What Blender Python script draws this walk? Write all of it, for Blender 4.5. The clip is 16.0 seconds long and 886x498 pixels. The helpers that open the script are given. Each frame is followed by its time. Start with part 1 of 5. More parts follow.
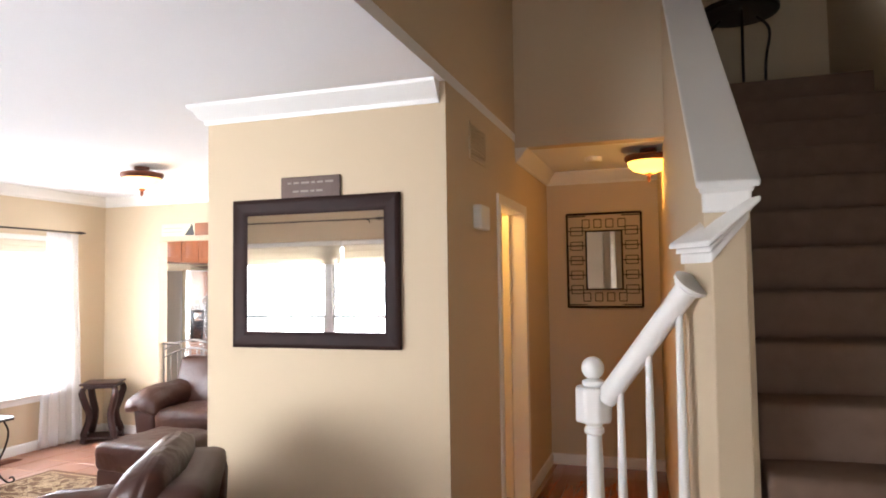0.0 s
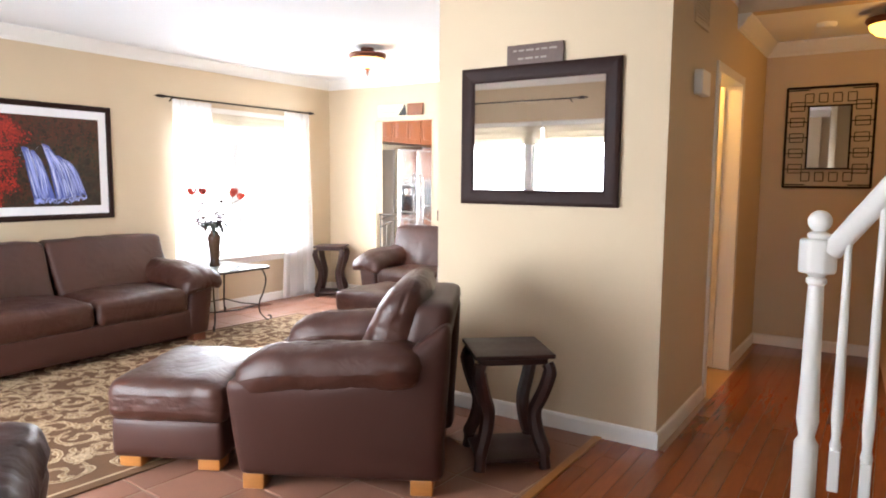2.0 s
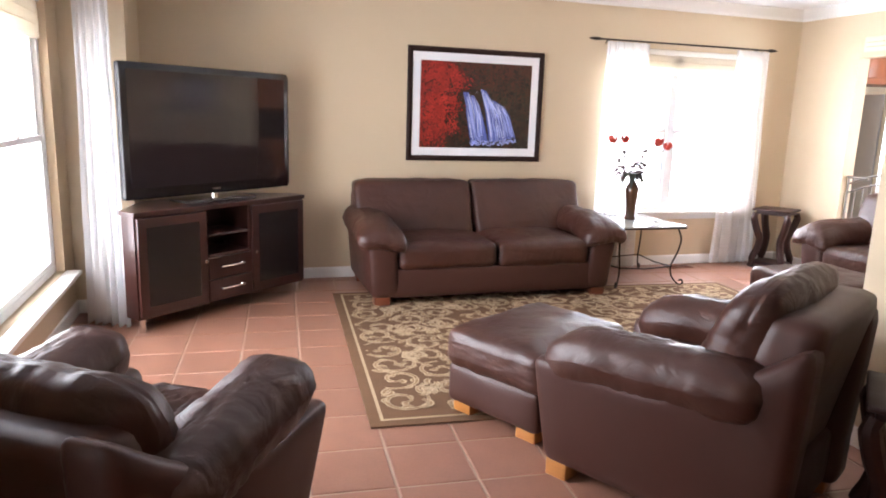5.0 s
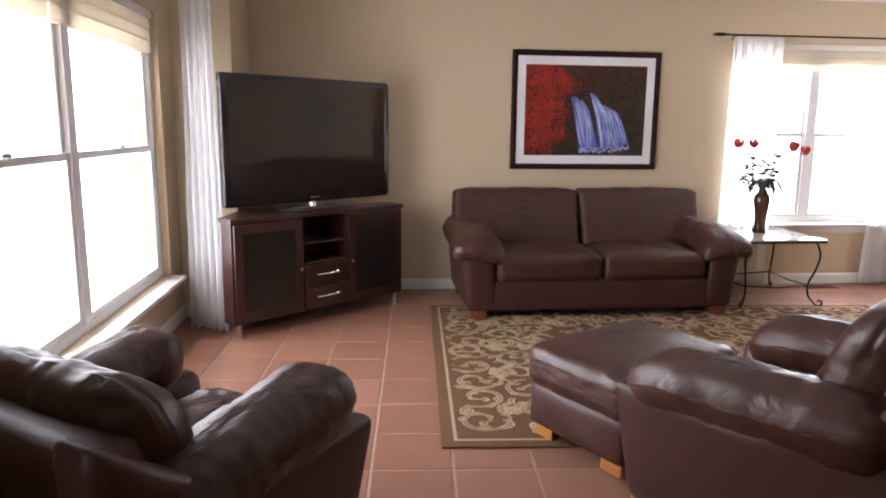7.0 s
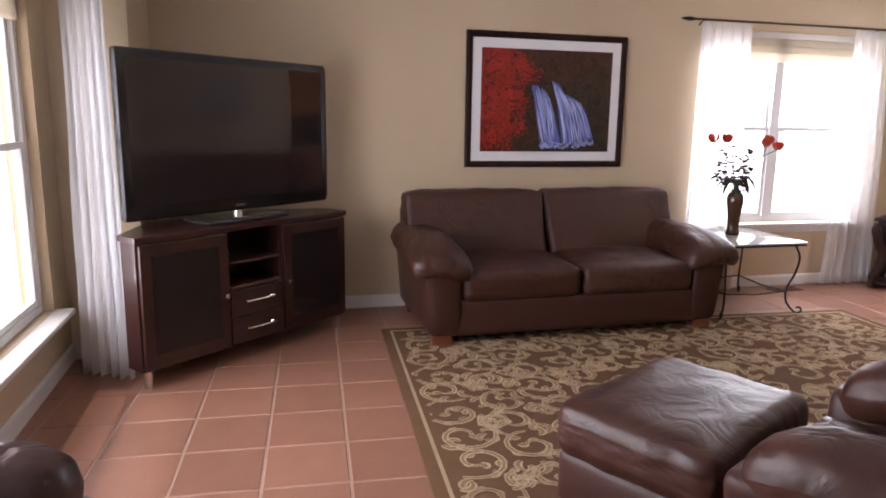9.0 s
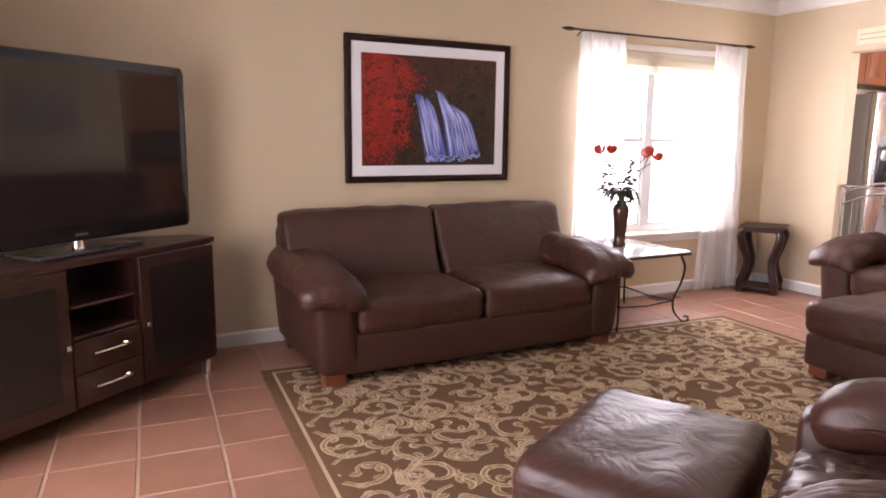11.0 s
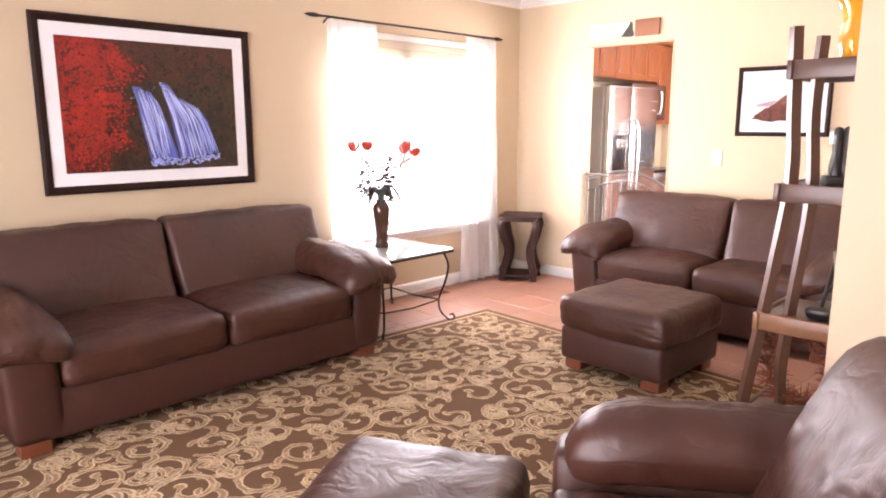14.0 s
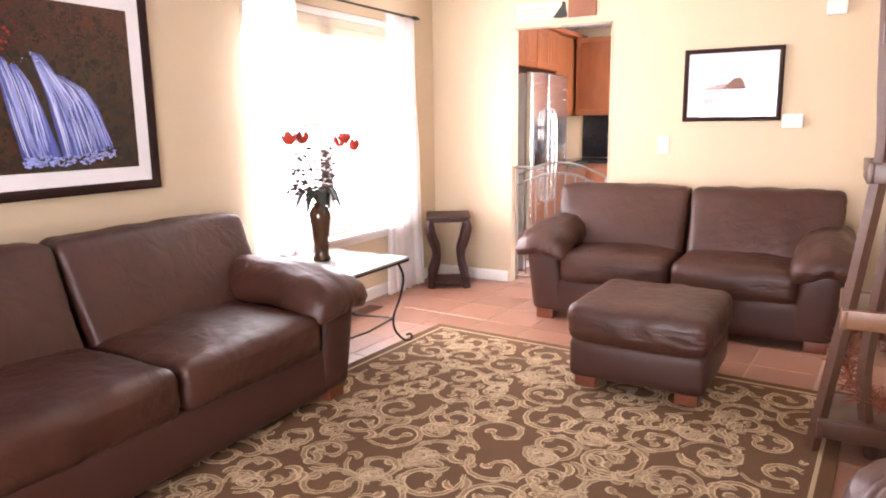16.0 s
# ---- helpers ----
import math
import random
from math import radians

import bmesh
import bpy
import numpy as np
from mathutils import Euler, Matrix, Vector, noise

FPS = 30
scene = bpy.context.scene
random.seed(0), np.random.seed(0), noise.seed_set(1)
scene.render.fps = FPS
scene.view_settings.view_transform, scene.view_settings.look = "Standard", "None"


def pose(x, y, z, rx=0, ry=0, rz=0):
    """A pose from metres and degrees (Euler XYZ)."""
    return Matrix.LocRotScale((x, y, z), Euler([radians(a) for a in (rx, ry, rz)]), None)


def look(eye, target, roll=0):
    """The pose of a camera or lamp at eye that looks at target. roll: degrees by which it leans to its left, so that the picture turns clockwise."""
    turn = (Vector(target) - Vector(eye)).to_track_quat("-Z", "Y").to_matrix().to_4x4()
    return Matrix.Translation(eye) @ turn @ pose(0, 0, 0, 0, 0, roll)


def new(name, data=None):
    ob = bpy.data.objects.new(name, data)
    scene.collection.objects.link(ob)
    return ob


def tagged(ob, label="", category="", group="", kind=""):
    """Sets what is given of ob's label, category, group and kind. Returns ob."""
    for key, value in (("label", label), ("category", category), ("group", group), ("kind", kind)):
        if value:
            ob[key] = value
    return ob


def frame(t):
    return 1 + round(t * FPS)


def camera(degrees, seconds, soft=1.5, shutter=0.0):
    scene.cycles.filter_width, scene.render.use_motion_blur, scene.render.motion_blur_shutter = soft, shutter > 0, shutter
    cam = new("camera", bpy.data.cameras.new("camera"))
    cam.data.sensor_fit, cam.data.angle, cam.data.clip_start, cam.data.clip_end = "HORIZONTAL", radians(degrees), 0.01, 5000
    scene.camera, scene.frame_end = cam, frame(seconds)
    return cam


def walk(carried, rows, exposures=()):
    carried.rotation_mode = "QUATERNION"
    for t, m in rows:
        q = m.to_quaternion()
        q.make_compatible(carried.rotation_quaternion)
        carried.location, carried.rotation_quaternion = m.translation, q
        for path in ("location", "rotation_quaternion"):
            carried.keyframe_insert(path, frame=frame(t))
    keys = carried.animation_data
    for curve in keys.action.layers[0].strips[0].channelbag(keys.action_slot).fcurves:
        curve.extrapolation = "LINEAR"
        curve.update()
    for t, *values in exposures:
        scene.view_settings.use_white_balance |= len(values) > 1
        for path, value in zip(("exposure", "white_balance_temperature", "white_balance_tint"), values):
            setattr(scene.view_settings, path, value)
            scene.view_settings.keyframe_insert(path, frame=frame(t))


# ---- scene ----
cam = camera(66.0, 16.0, soft=1.9)
ROWS = [
    (0, 0.482, -0.120, 1.577, 18.34, 2.81, -0.79),
    (0.5, 0.464, -0.164, 1.520, 20.47, 0.85, -0.22),
    (1, 0.449, -0.236, 1.449, 24.29, -1.58, 0.33),
    (1.5, 0.454, -0.388, 1.425, 28.85, -4.15, 0.23),
    (2, 0.428, -0.477, 1.394, 33.39, -5.87, 0.45),
    (2.5, 0.490, -0.490, 1.414, 39.00, -7.60, 0.67),
    (3, 0.502, -0.330, 1.457, 45.23, -9.44, 0.56),
    (3.5, 0.501, -0.196, 1.469, 51.65, -10.53, 0.59),
    (4, 0.511, 0.019, 1.445, 59.50, -10.72, 0.61),
    (4.5, 0.508, 0.160, 1.453, 66.46, -11.07, 1.23),
    (5, 0.386, 0.283, 1.444, 72.47, -11.32, 1.89),
    (7.5, 0.128, 0.570, 1.360, 83.92, -10.02, 0.45),
    (8, -0.111, 0.440, 1.375, 81.00, -10.38, 0.60),
    (10.5, -1.034, 0.277, 1.335, 67.29, -9.69, 0.76),
    (11, -1.082, 0.253, 1.333, 62.79, -9.27, 0.63),
    (11.5, -1.103, 0.264, 1.347, 57.96, -9.29, 0.46),
    (12, -1.102, 0.266, 1.347, 53.12, -9.33, 0.40),
    (12.5, -1.109, 0.292, 1.366, 49.16, -9.55, 0.18),
    (13, -1.104, 0.333, 1.399, 46.54, -9.84, 0.22),
    (13.5, -1.132, 0.460, 1.404, 45.44, -10.00, 0.26),
    (14, -1.306, 0.631, 1.410, 44.51, -10.40, -0.06),
    (14.5, -1.612, 0.712, 1.405, 42.04, -10.62, -0.15),
    (15, -1.950, 0.755, 1.376, 38.38, -10.50, -0.28),
    (15.5, -2.217, 0.736, 1.348, 34.14, -10.39, -0.45),
    (16, -2.418, 0.667, 1.329, 29.60, -10.42, -0.79),
]
EXPOSURES = [(0.0, 0.12, 6150, 12), (1.5, 0.2, 6050, 10), (2.5, 0.3, 6000, 10), (3.5, 0.3, 5950, 10), (5.0, 0.06, 6050, 14), (7.5, -0.76, 6150, 16), (8.0, -0.86, 6150, 17), (10.5, -0.66, 6450, 25), (11.0, -0.48, 6500, 25), (11.5, -0.2, 6550, 25), (13.0, 0.2, 6620, 25), (14.5, 0.3, 6600, 25), (16.0, 0.2, 6600, 24)]
walk(cam, [(t, pose(x, y, z, 90 + pitch, 0, yaw) @ pose(0, 0, 0, 0, 0, roll)) for t, x, y, z, yaw, pitch, roll in ROWS], EXPOSURES)

# ---- world and light ----
world = bpy.data.worlds.new("sky")
scene.world = world
world.use_nodes = True
wn = world.node_tree
sky = wn.nodes.new("ShaderNodeTexSky")
sky.sky_type, sky.sun_disc, sky.sun_elevation, sky.sun_rotation = "NISHITA", False, radians(48), radians(200)
wn.links.new(sky.outputs[0], wn.nodes["Background"].inputs[0])
wn.nodes["Background"].inputs[1].default_value = 0.12

sun_data = bpy.data.lights.new("sun", "SUN")
sun_data.energy, sun_data.angle, sun_data.color = 2.0, radians(0.6), (1.0, 0.95, 0.86)
new("sun", sun_data).matrix_world = look((0, 0, 8), (1.6, 3.2, 0))


def area_lamp(name, eye, target, w, h, watts, colour, spread=180):
    d = bpy.data.lights.new(name, "AREA")
    d.shape, d.size, d.size_y, d.energy, d.color = "RECTANGLE", w, h, watts, colour
    d.spread = radians(spread)
    ob = new(name, d)
    ob.matrix_world = look(eye, target)
    return ob


DAY = (0.96, 0.98, 1.0)
area_lamp("front_window_daylight", (-2.9, -0.83, 1.15), (-2.9, 2, 1.2), 2.2, 1.4, 105, DAY, 140)
area_lamp("side_window_daylight", (-5.53, 4.45, 1.25), (-3, 4.45, 1.15), 1.5, 1.3, 120, DAY)
area_lamp("entry_daylight", (0.45, -2.40, 1.25), (0.40, 0.5, 1.2), 0.56, 1.3, 15, DAY)
# added fill lamp in the kitchen itself; the wall behind it has no window
area_lamp("kitchen_fill", (-2.2, 7.4, 1.5), (-5, 7.2, 1.0), 1.2, 1.2, 180, DAY)


def bulb(name, place, watts, colour, size=0.08):
    d = bpy.data.lights.new(name, "POINT")
    d.energy, d.color, d.shadow_soft_size = watts, colour, size
    ob = new(name, d)
    ob.location = place
    return ob


WARM = (1.0, 0.50, 0.10)
bulb("hall_bulb", (0.36, 4.98, 2.27), 3.5, WARM, 0.09)
bulb("living_bulb", (-3.62, 4.40, 2.26), 6, (1.0, 0.62, 0.3), 0.09)
bulb("powder_room_bulb", (-1.05, 4.5, 2.2), 30, WARM, 0.1)

# ---- materials ----
def mat(name, base, rough=0.6, metal=0.0, var=0.12, scale=8.0, fine=120.0, bump=0.05, spec=0.5, dark=None, per_object=0.0, coat=0.0, stretch=None, island=False, crease=0.0):
    """A surface with variation at two scales: broad patches and fine grain, and a fine relief."""
    m = bpy.data.materials.new(name)
    m.use_nodes = True
    nt = m.node_tree
    b = nt.nodes["Principled BSDF"]
    b.inputs["Roughness"].default_value, b.inputs["Metallic"].default_value = rough, metal
    b.inputs["Specular IOR Level"].default_value = spec
    b.inputs["Coat Weight"].default_value = coat
    tc = nt.nodes.new("ShaderNodeTexCoord")
    mp = nt.nodes.new("ShaderNodeMapping")
    if stretch:
        mp.inputs["Scale"].default_value = stretch
    nt.links.new(tc.outputs["Object"], mp.inputs[0])
    n1, n2 = nt.nodes.new("ShaderNodeTexNoise"), nt.nodes.new("ShaderNodeTexNoise")
    n1.inputs["Scale"].default_value, n1.inputs["Detail"].default_value = scale, 4
    n2.inputs["Scale"].default_value, n2.inputs["Detail"].default_value = fine, 3
    for n in (n1, n2):
        nt.links.new(mp.outputs[0], n.inputs["Vector"])
    mix = nt.nodes.new("ShaderNodeMix")
    mix.data_type = "RGBA"
    lo = dark or tuple(c * (1 - var * 1.6) for c in base)
    mix.inputs[6].default_value, mix.inputs[7].default_value = (*lo, 1), (*[min(1, c * (1 + var * 0.7)) for c in base], 1)
    ad = nt.nodes.new("ShaderNodeMath")
    ad.operation = "MULTIPLY_ADD"
    ad.inputs[1].default_value, ad.inputs[2].default_value = 0.35, 0.0
    nt.links.new(n2.outputs[0], ad.inputs[0])
    ad2 = nt.nodes.new("ShaderNodeMath")
    ad2.operation = "MULTIPLY_ADD"
    ad2.inputs[1].default_value = 0.75
    nt.links.new(n1.outputs[0], ad2.inputs[0])
    nt.links.new(ad.outputs[0], ad2.inputs[2])
    nt.links.new(ad2.outputs[0], mix.inputs[0])
    col = mix.outputs[2]
    if per_object or island:
        hs = nt.nodes.new("ShaderNodeHueSaturation")
        if island:
            rnd = nt.nodes.new("ShaderNodeNewGeometry").outputs["Random Per Island"]
        else:
            rnd = nt.nodes.new("ShaderNodeObjectInfo").outputs["Random"]
        mr = nt.nodes.new("ShaderNodeMapRange")
        amount = per_object or 0.25
        mr.inputs["To Min"].default_value, mr.inputs["To Max"].default_value = 1 - amount, 1 + amount
        nt.links.new(rnd, mr.inputs[0])
        nt.links.new(mr.outputs[0], hs.inputs["Value"])
        nt.links.new(col, hs.inputs["Color"])
        col = hs.outputs[0]
    nt.links.new(col, b.inputs["Base Color"])
    if bump:
        bp = nt.nodes.new("ShaderNodeBump")
        bp.inputs["Strength"].default_value, bp.inputs["Distance"].default_value = bump, 0.01
        nt.links.new(n2.outputs[0], bp.inputs["Height"])
        nt.links.new(bp.outputs[0], b.inputs["Normal"])
    if crease:
        n3 = nt.nodes.new("ShaderNodeTexNoise")
        n3.inputs["Scale"].default_value, n3.inputs["Detail"].default_value, n3.inputs["Distortion"].default_value = 6.5, 3, 0.9
        nt.links.new(mp.outputs[0], n3.inputs["Vector"])
        ridge = nt.nodes.new("ShaderNodeMath")
        ridge.operation = "SUBTRACT"
        ridge.inputs[1].default_value = 0.5
        away = nt.nodes.new("ShaderNodeMath")
        away.operation = "ABSOLUTE"
        nt.links.new(n3.outputs[0], ridge.inputs[0]), nt.links.new(ridge.outputs[0], away.inputs[0])
        b2 = nt.nodes.new("ShaderNodeBump")
        b2.inputs["Strength"].default_value, b2.inputs["Distance"].default_value = crease, 0.05
        nt.links.new(away.outputs[0], b2.inputs["Height"]), nt.links.new(bp.outputs[0], b2.inputs["Normal"])
        nt.links.new(b2.outputs[0], b.inputs["Normal"])
    rr = nt.nodes.new("ShaderNodeMapRange")
    rr.inputs["To Min"].default_value, rr.inputs["To Max"].default_value = max(0.02, rough - 0.08), min(1, rough + 0.08)
    nt.links.new(n1.outputs[0], rr.inputs[0])
    nt.links.new(rr.outputs[0], b.inputs["Roughness"])
    return m


def glow(name, colour, strength):
    m = bpy.data.materials.new(name)
    m.use_nodes = True
    b = m.node_tree.nodes["Principled BSDF"]
    b.inputs["Base Color"].default_value = (*colour, 1)
    b.inputs["Emission Color"].default_value, b.inputs["Emission Strength"].default_value = (*colour, 1), strength
    return m


def plain(name, base, rough=0.5, metal=0.0, transmission=0.0, alpha=1.0):
    m = bpy.data.materials.new(name)
    m.use_nodes = True
    b = m.node_tree.nodes["Principled BSDF"]
    b.inputs["Base Color"].default_value = (*base, 1)
    b.inputs["Roughness"].default_value, b.inputs["Metallic"].default_value = rough, metal
    b.inputs["Transmission Weight"].default_value, b.inputs["Alpha"].default_value = transmission, alpha
    return m


WALL = mat("wall_paint", (0.60, 0.485, 0.335), 0.7, var=0.03, scale=1.5, fine=180, bump=0.06, spec=0.3)
CEIL = mat("ceiling_paint", (0.84, 0.85, 0.87), 0.85, var=0.02, scale=2, fine=220, bump=0.08, spec=0.2)
TRIM = mat("white_trim_paint", (0.80, 0.79, 0.76), 0.35, var=0.03, scale=6, fine=90, bump=0.02)
LEATHER = mat("brown_leather", (0.055, 0.0180, 0.0108), 0.43, var=0.32, scale=5, fine=260, bump=0.07, spec=0.42, crease=0.22)
SPLIT = mat("matt_brown_leather", (0.050, 0.0176, 0.0120), 0.46, var=0.15, scale=4, fine=300, bump=0.08, spec=0.35)
FOOT = mat("honey_wood", (0.42, 0.17, 0.04), 0.35, var=0.2, scale=10, fine=60, stretch=(1, 1, 6))
FOOTRED = mat("red_brown_wood", (0.16, 0.045, 0.02), 0.35, var=0.2, scale=10, fine=60, stretch=(1, 1, 6))
DARKWOOD = mat("dark_cherry_wood", (0.036, 0.011, 0.009), 0.33, var=0.12, scale=6, fine=40, bump=0.03, stretch=(1, 6, 6), coat=0.3)
ESPRESSO = mat("espresso_wood", (0.034, 0.0115, 0.0085), 0.45, var=0.2, scale=6, fine=40, bump=0.03, stretch=(6, 6, 1), coat=0.0, spec=0.35)
SHELFWOOD = mat("walnut_shelf_wood", (0.10, 0.045, 0.028), 0.35, var=0.3, scale=5, fine=40, bump=0.03, stretch=(6, 1, 6))
# paler copy of the shelf walnut, with the light on its face put into the colour
SHELFLIT = mat("lit_walnut_wood", (0.22, 0.10, 0.045), 0.35, var=0.25, scale=5, fine=40, bump=0.03, stretch=(6, 1, 6))
CABWOOD = mat("cherry_cabinet_wood", (0.24, 0.075, 0.025), 0.35, var=0.22, scale=5, fine=40, bump=0.03, stretch=(5, 5, 1), coat=0.2)
TILE = mat("terracotta_tile", (0.30, 0.142, 0.092), 0.36, var=0.20, scale=7, fine=70, bump=0.05, per_object=0.10)
TILEJ = mat("terracotta_tile_joined", (0.305, 0.142, 0.09), 0.36, var=0.20, scale=7, fine=70, bump=0.05, per_object=0.10, island=True)
GROUT = mat("sand_grout", (0.41, 0.29, 0.215), 0.85, var=0.12, scale=9, fine=200, bump=0.2)
PLANK = mat("red_oak_plank", (0.28, 0.065, 0.018), 0.22, var=0.25, scale=5, fine=45, bump=0.03, stretch=(9, 1, 1), per_object=0.16, coat=0.3)
CARPET = mat("taupe_carpet", (0.20, 0.132, 0.096), 0.95, var=0.18, scale=14, fine=420, bump=0.6, spec=0.1)
RUGBASE = mat("olive_brown_rug_pile", (0.160, 0.088, 0.048), 0.95, var=0.18, scale=10, fine=400, bump=0.5, spec=0.1)
RUGMID = mat("tan_rug_pile", (0.33, 0.215, 0.12), 0.95, var=0.16, scale=16, fine=400, bump=0.5, spec=0.1)
RUGPAT = mat("beige_rug_pile", (0.52, 0.385, 0.245), 0.95, var=0.16, scale=16, fine=400, bump=0.5, spec=0.1, island=True)
IRON = mat("dark_wrought_iron", (0.030, 0.022, 0.018), 0.42, metal=0.7, var=0.25, scale=20, fine=150, bump=0.1)
STEEL = mat("brushed_steel", (0.62, 0.62, 0.61), 0.24, metal=1.0, var=0.06, scale=4, fine=60, bump=0.02, stretch=(1, 1, 14))
CHROME = plain("satin_nickel", (0.75, 0.74, 0.72), 0.22, 1.0)
PEWTER = mat("pewter_gate_paint", (0.22, 0.20, 0.18), 0.4, metal=0.6, var=0.1, scale=15, fine=100)
MIRROR = plain("silvered_glass", (0.92, 0.93, 0.93), 0.02, 1.0)
SCREEN = plain("tv_screen_glass", (0.020, 0.014, 0.015), 0.07)
BLACKGLOSS = plain("gloss_black_plastic", (0.010, 0.008, 0.009), 0.18)
SMOKED = plain("smoked_glass_panel", (0.016, 0.012, 0.012), 0.22)
GLASS = bpy.data.materials.new("clear_glass")
GLASS.use_nodes = True
_n = GLASS.node_tree
_n.nodes.remove(_n.nodes["Principled BSDF"])
_g, _p, _m = _n.nodes.new("ShaderNodeBsdfGlossy"), _n.nodes.new("ShaderNodeBsdfTransparent"), _n.nodes.new("ShaderNodeMixShader")
_g.inputs["Roughness"].default_value, _m.inputs[0].default_value = 0.02, 0.05
_n.links.new(_p.outputs[0], _m.inputs[1]), _n.links.new(_g.outputs[0], _m.inputs[2])
_n.links.new(_m.outputs[0], _n.nodes["Material Output"].inputs[0])
GLASSTOP = plain("table_glass", (0.42, 0.43, 0.42), 0.06)
SHEER = bpy.data.materials.new("sheer_white_voile")
SHEER.use_nodes = True
_n = SHEER.node_tree
_n.nodes.remove(_n.nodes["Principled BSDF"])
_d, _t, _p = _n.nodes.new("ShaderNodeBsdfDiffuse"), _n.nodes.new("ShaderNodeBsdfTranslucent"), _n.nodes.new("ShaderNodeBsdfTransparent")
_d.inputs[0].default_value = _t.inputs[0].default_value = (0.95, 0.95, 0.96, 1)
_a, _b = _n.nodes.new("ShaderNodeMixShader"), _n.nodes.new("ShaderNodeMixShader")
_a.inputs[0].default_value, _b.inputs[0].default_value = 0.82, 0.30
_n.links.new(_d.outputs[0], _a.inputs[1]), _n.links.new(_t.outputs[0], _a.inputs[2])
_n.links.new(_a.outputs[0], _b.inputs[1]), _n.links.new(_p.outputs[0], _b.inputs[2])
_n.links.new(_b.outputs[0], _n.nodes["Material Output"].inputs[0])
SHADE = mat("woven_roman_shade", (0.66, 0.61, 0.52), 0.9, var=0.15, scale=6, fine=120, bump=0.4, stretch=(1, 1, 8))
_n = SHADE.node_tree
_t, _m, _b = _n.nodes.new("ShaderNodeBsdfTranslucent"), _n.nodes.new("ShaderNodeMixShader"), _n.nodes["Principled BSDF"]
_t.inputs[0].default_value, _m.inputs[0].default_value = (0.85, 0.78, 0.66, 1), 0.45
_n.links.new(_b.outputs[0], _m.inputs[1]), _n.links.new(_t.outputs[0], _m.inputs[2])
_n.links.new(_m.outputs[0], _n.nodes["Material Output"].inputs[0])
VINYL = mat("white_vinyl", (0.78, 0.79, 0.80), 0.4, var=0.03, scale=8, fine=60, bump=0.01)
FRAMEDK = mat("black_brown_frame", (0.024, 0.0085, 0.0065), 0.55, spec=0.2, var=0.3, scale=12, fine=80, bump=0.03)
MAT = mat("white_mat_board", (0.80, 0.80, 0.82), 0.8, var=0.02, scale=8, fine=300, bump=0.03)
VASE = mat("bronze_glaze", (0.085, 0.040, 0.022), 0.20, var=0.3, scale=8, fine=50, bump=0.02, coat=0.4)
LEAF = mat("grey_green_leaf", (0.035, 0.042, 0.028), 0.6, var=0.25, scale=20, fine=90)
TWIG = mat("dark_twig", (0.06, 0.03, 0.025), 0.7, var=0.3, scale=20, fine=90)
PETAL = mat("red_tulip_petal", (0.55, 0.045, 0.02), 0.55, var=0.35, scale=25, fine=90)
AMBER = plain("amber_glass", (0.85, 0.42, 0.03), 0.08, 0.0, 0.35)
STONE = mat("black_carved_stone", (0.02, 0.016, 0.015), 0.35, var=0.3, scale=14, fine=80, bump=0.2)
DRIED = mat("dried_grass_wreath", (0.26, 0.085, 0.045), 0.85, var=0.35, scale=18, fine=90, island=True)
PLASTIC = mat("white_plastic", (0.78, 0.78, 0.75), 0.4, var=0.02, scale=8, fine=60, bump=0.0)
BRONZE = mat("oiled_bronze", (0.17, 0.055, 0.028), 0.38, metal=0.5, var=0.25, scale=12, fine=80)
COUNTER = mat("black_granite", (0.015, 0.014, 0.016), 0.15, var=0.5, scale=40, fine=220)
PLAQUE = mat("weathered_plaque", (0.13, 0.085, 0.07), 0.6, var=0.3, scale=14, fine=90)
SIGNWOOD = mat("cream_painted_board", (0.70, 0.63, 0.44), 0.6, var=0.08, scale=10, fine=90)
SIGNBROWN = mat("russet_board", (0.26, 0.10, 0.045), 0.55, var=0.2, scale=10, fine=90)
SIGNDARK = plain("dark_paint", (0.03, 0.026, 0.024), 0.6)
BOWL = glow("lit_alabaster", (1.0, 0.62, 0.25), 2.6)
BOWLHOT = glow("lit_amber_alabaster", (1.0, 0.50, 0.07), 4.5)
OUTSIDE = glow("overexposed_daylight", (0.97, 0.98, 1.0), 6.5)


# ---- mesh helpers ----
def part(name, bm, material, parent=None, label="", smooth=True, m=None, bevel=0.0):
    me = bpy.data.meshes.new(name)
    if m is not None:
        bmesh.ops.transform(bm, matrix=m, verts=bm.verts)
    bmesh.ops.recalc_face_normals(bm, faces=bm.faces)
    bm.to_mesh(me)
    bm.free()
    me.materials.append(material)
    if smooth:
        me.shade_smooth()
        me.set_sharp_from_angle(angle=radians(38))
    ob = new(name, me)
    if parent is not None:
        ob.parent = parent
    if label:
        ob["label"] = label
    if bevel:
        mod = ob.modifiers.new("edge", "BEVEL")
        mod.width, mod.segments, mod.limit_method, mod.angle_limit = bevel, 2, "ANGLE", radians(35)
    return ob


def thing(name, m, label, category, group="", kind=""):
    ob = new(name)
    ob.empty_display_size = 0.1
    ob.matrix_world = m
    return tagged(ob, label, category, group, kind)


def box(x0, x1, y0, y1, z0, z1, bm=None):
    bm = bm or bmesh.new()
    bmesh.ops.create_cube(bm, size=1, matrix=Matrix.LocRotScale(((x0 + x1) / 2, (y0 + y1) / 2, (z0 + z1) / 2), None, (x1 - x0, y1 - y0, z1 - z0)))
    return bm


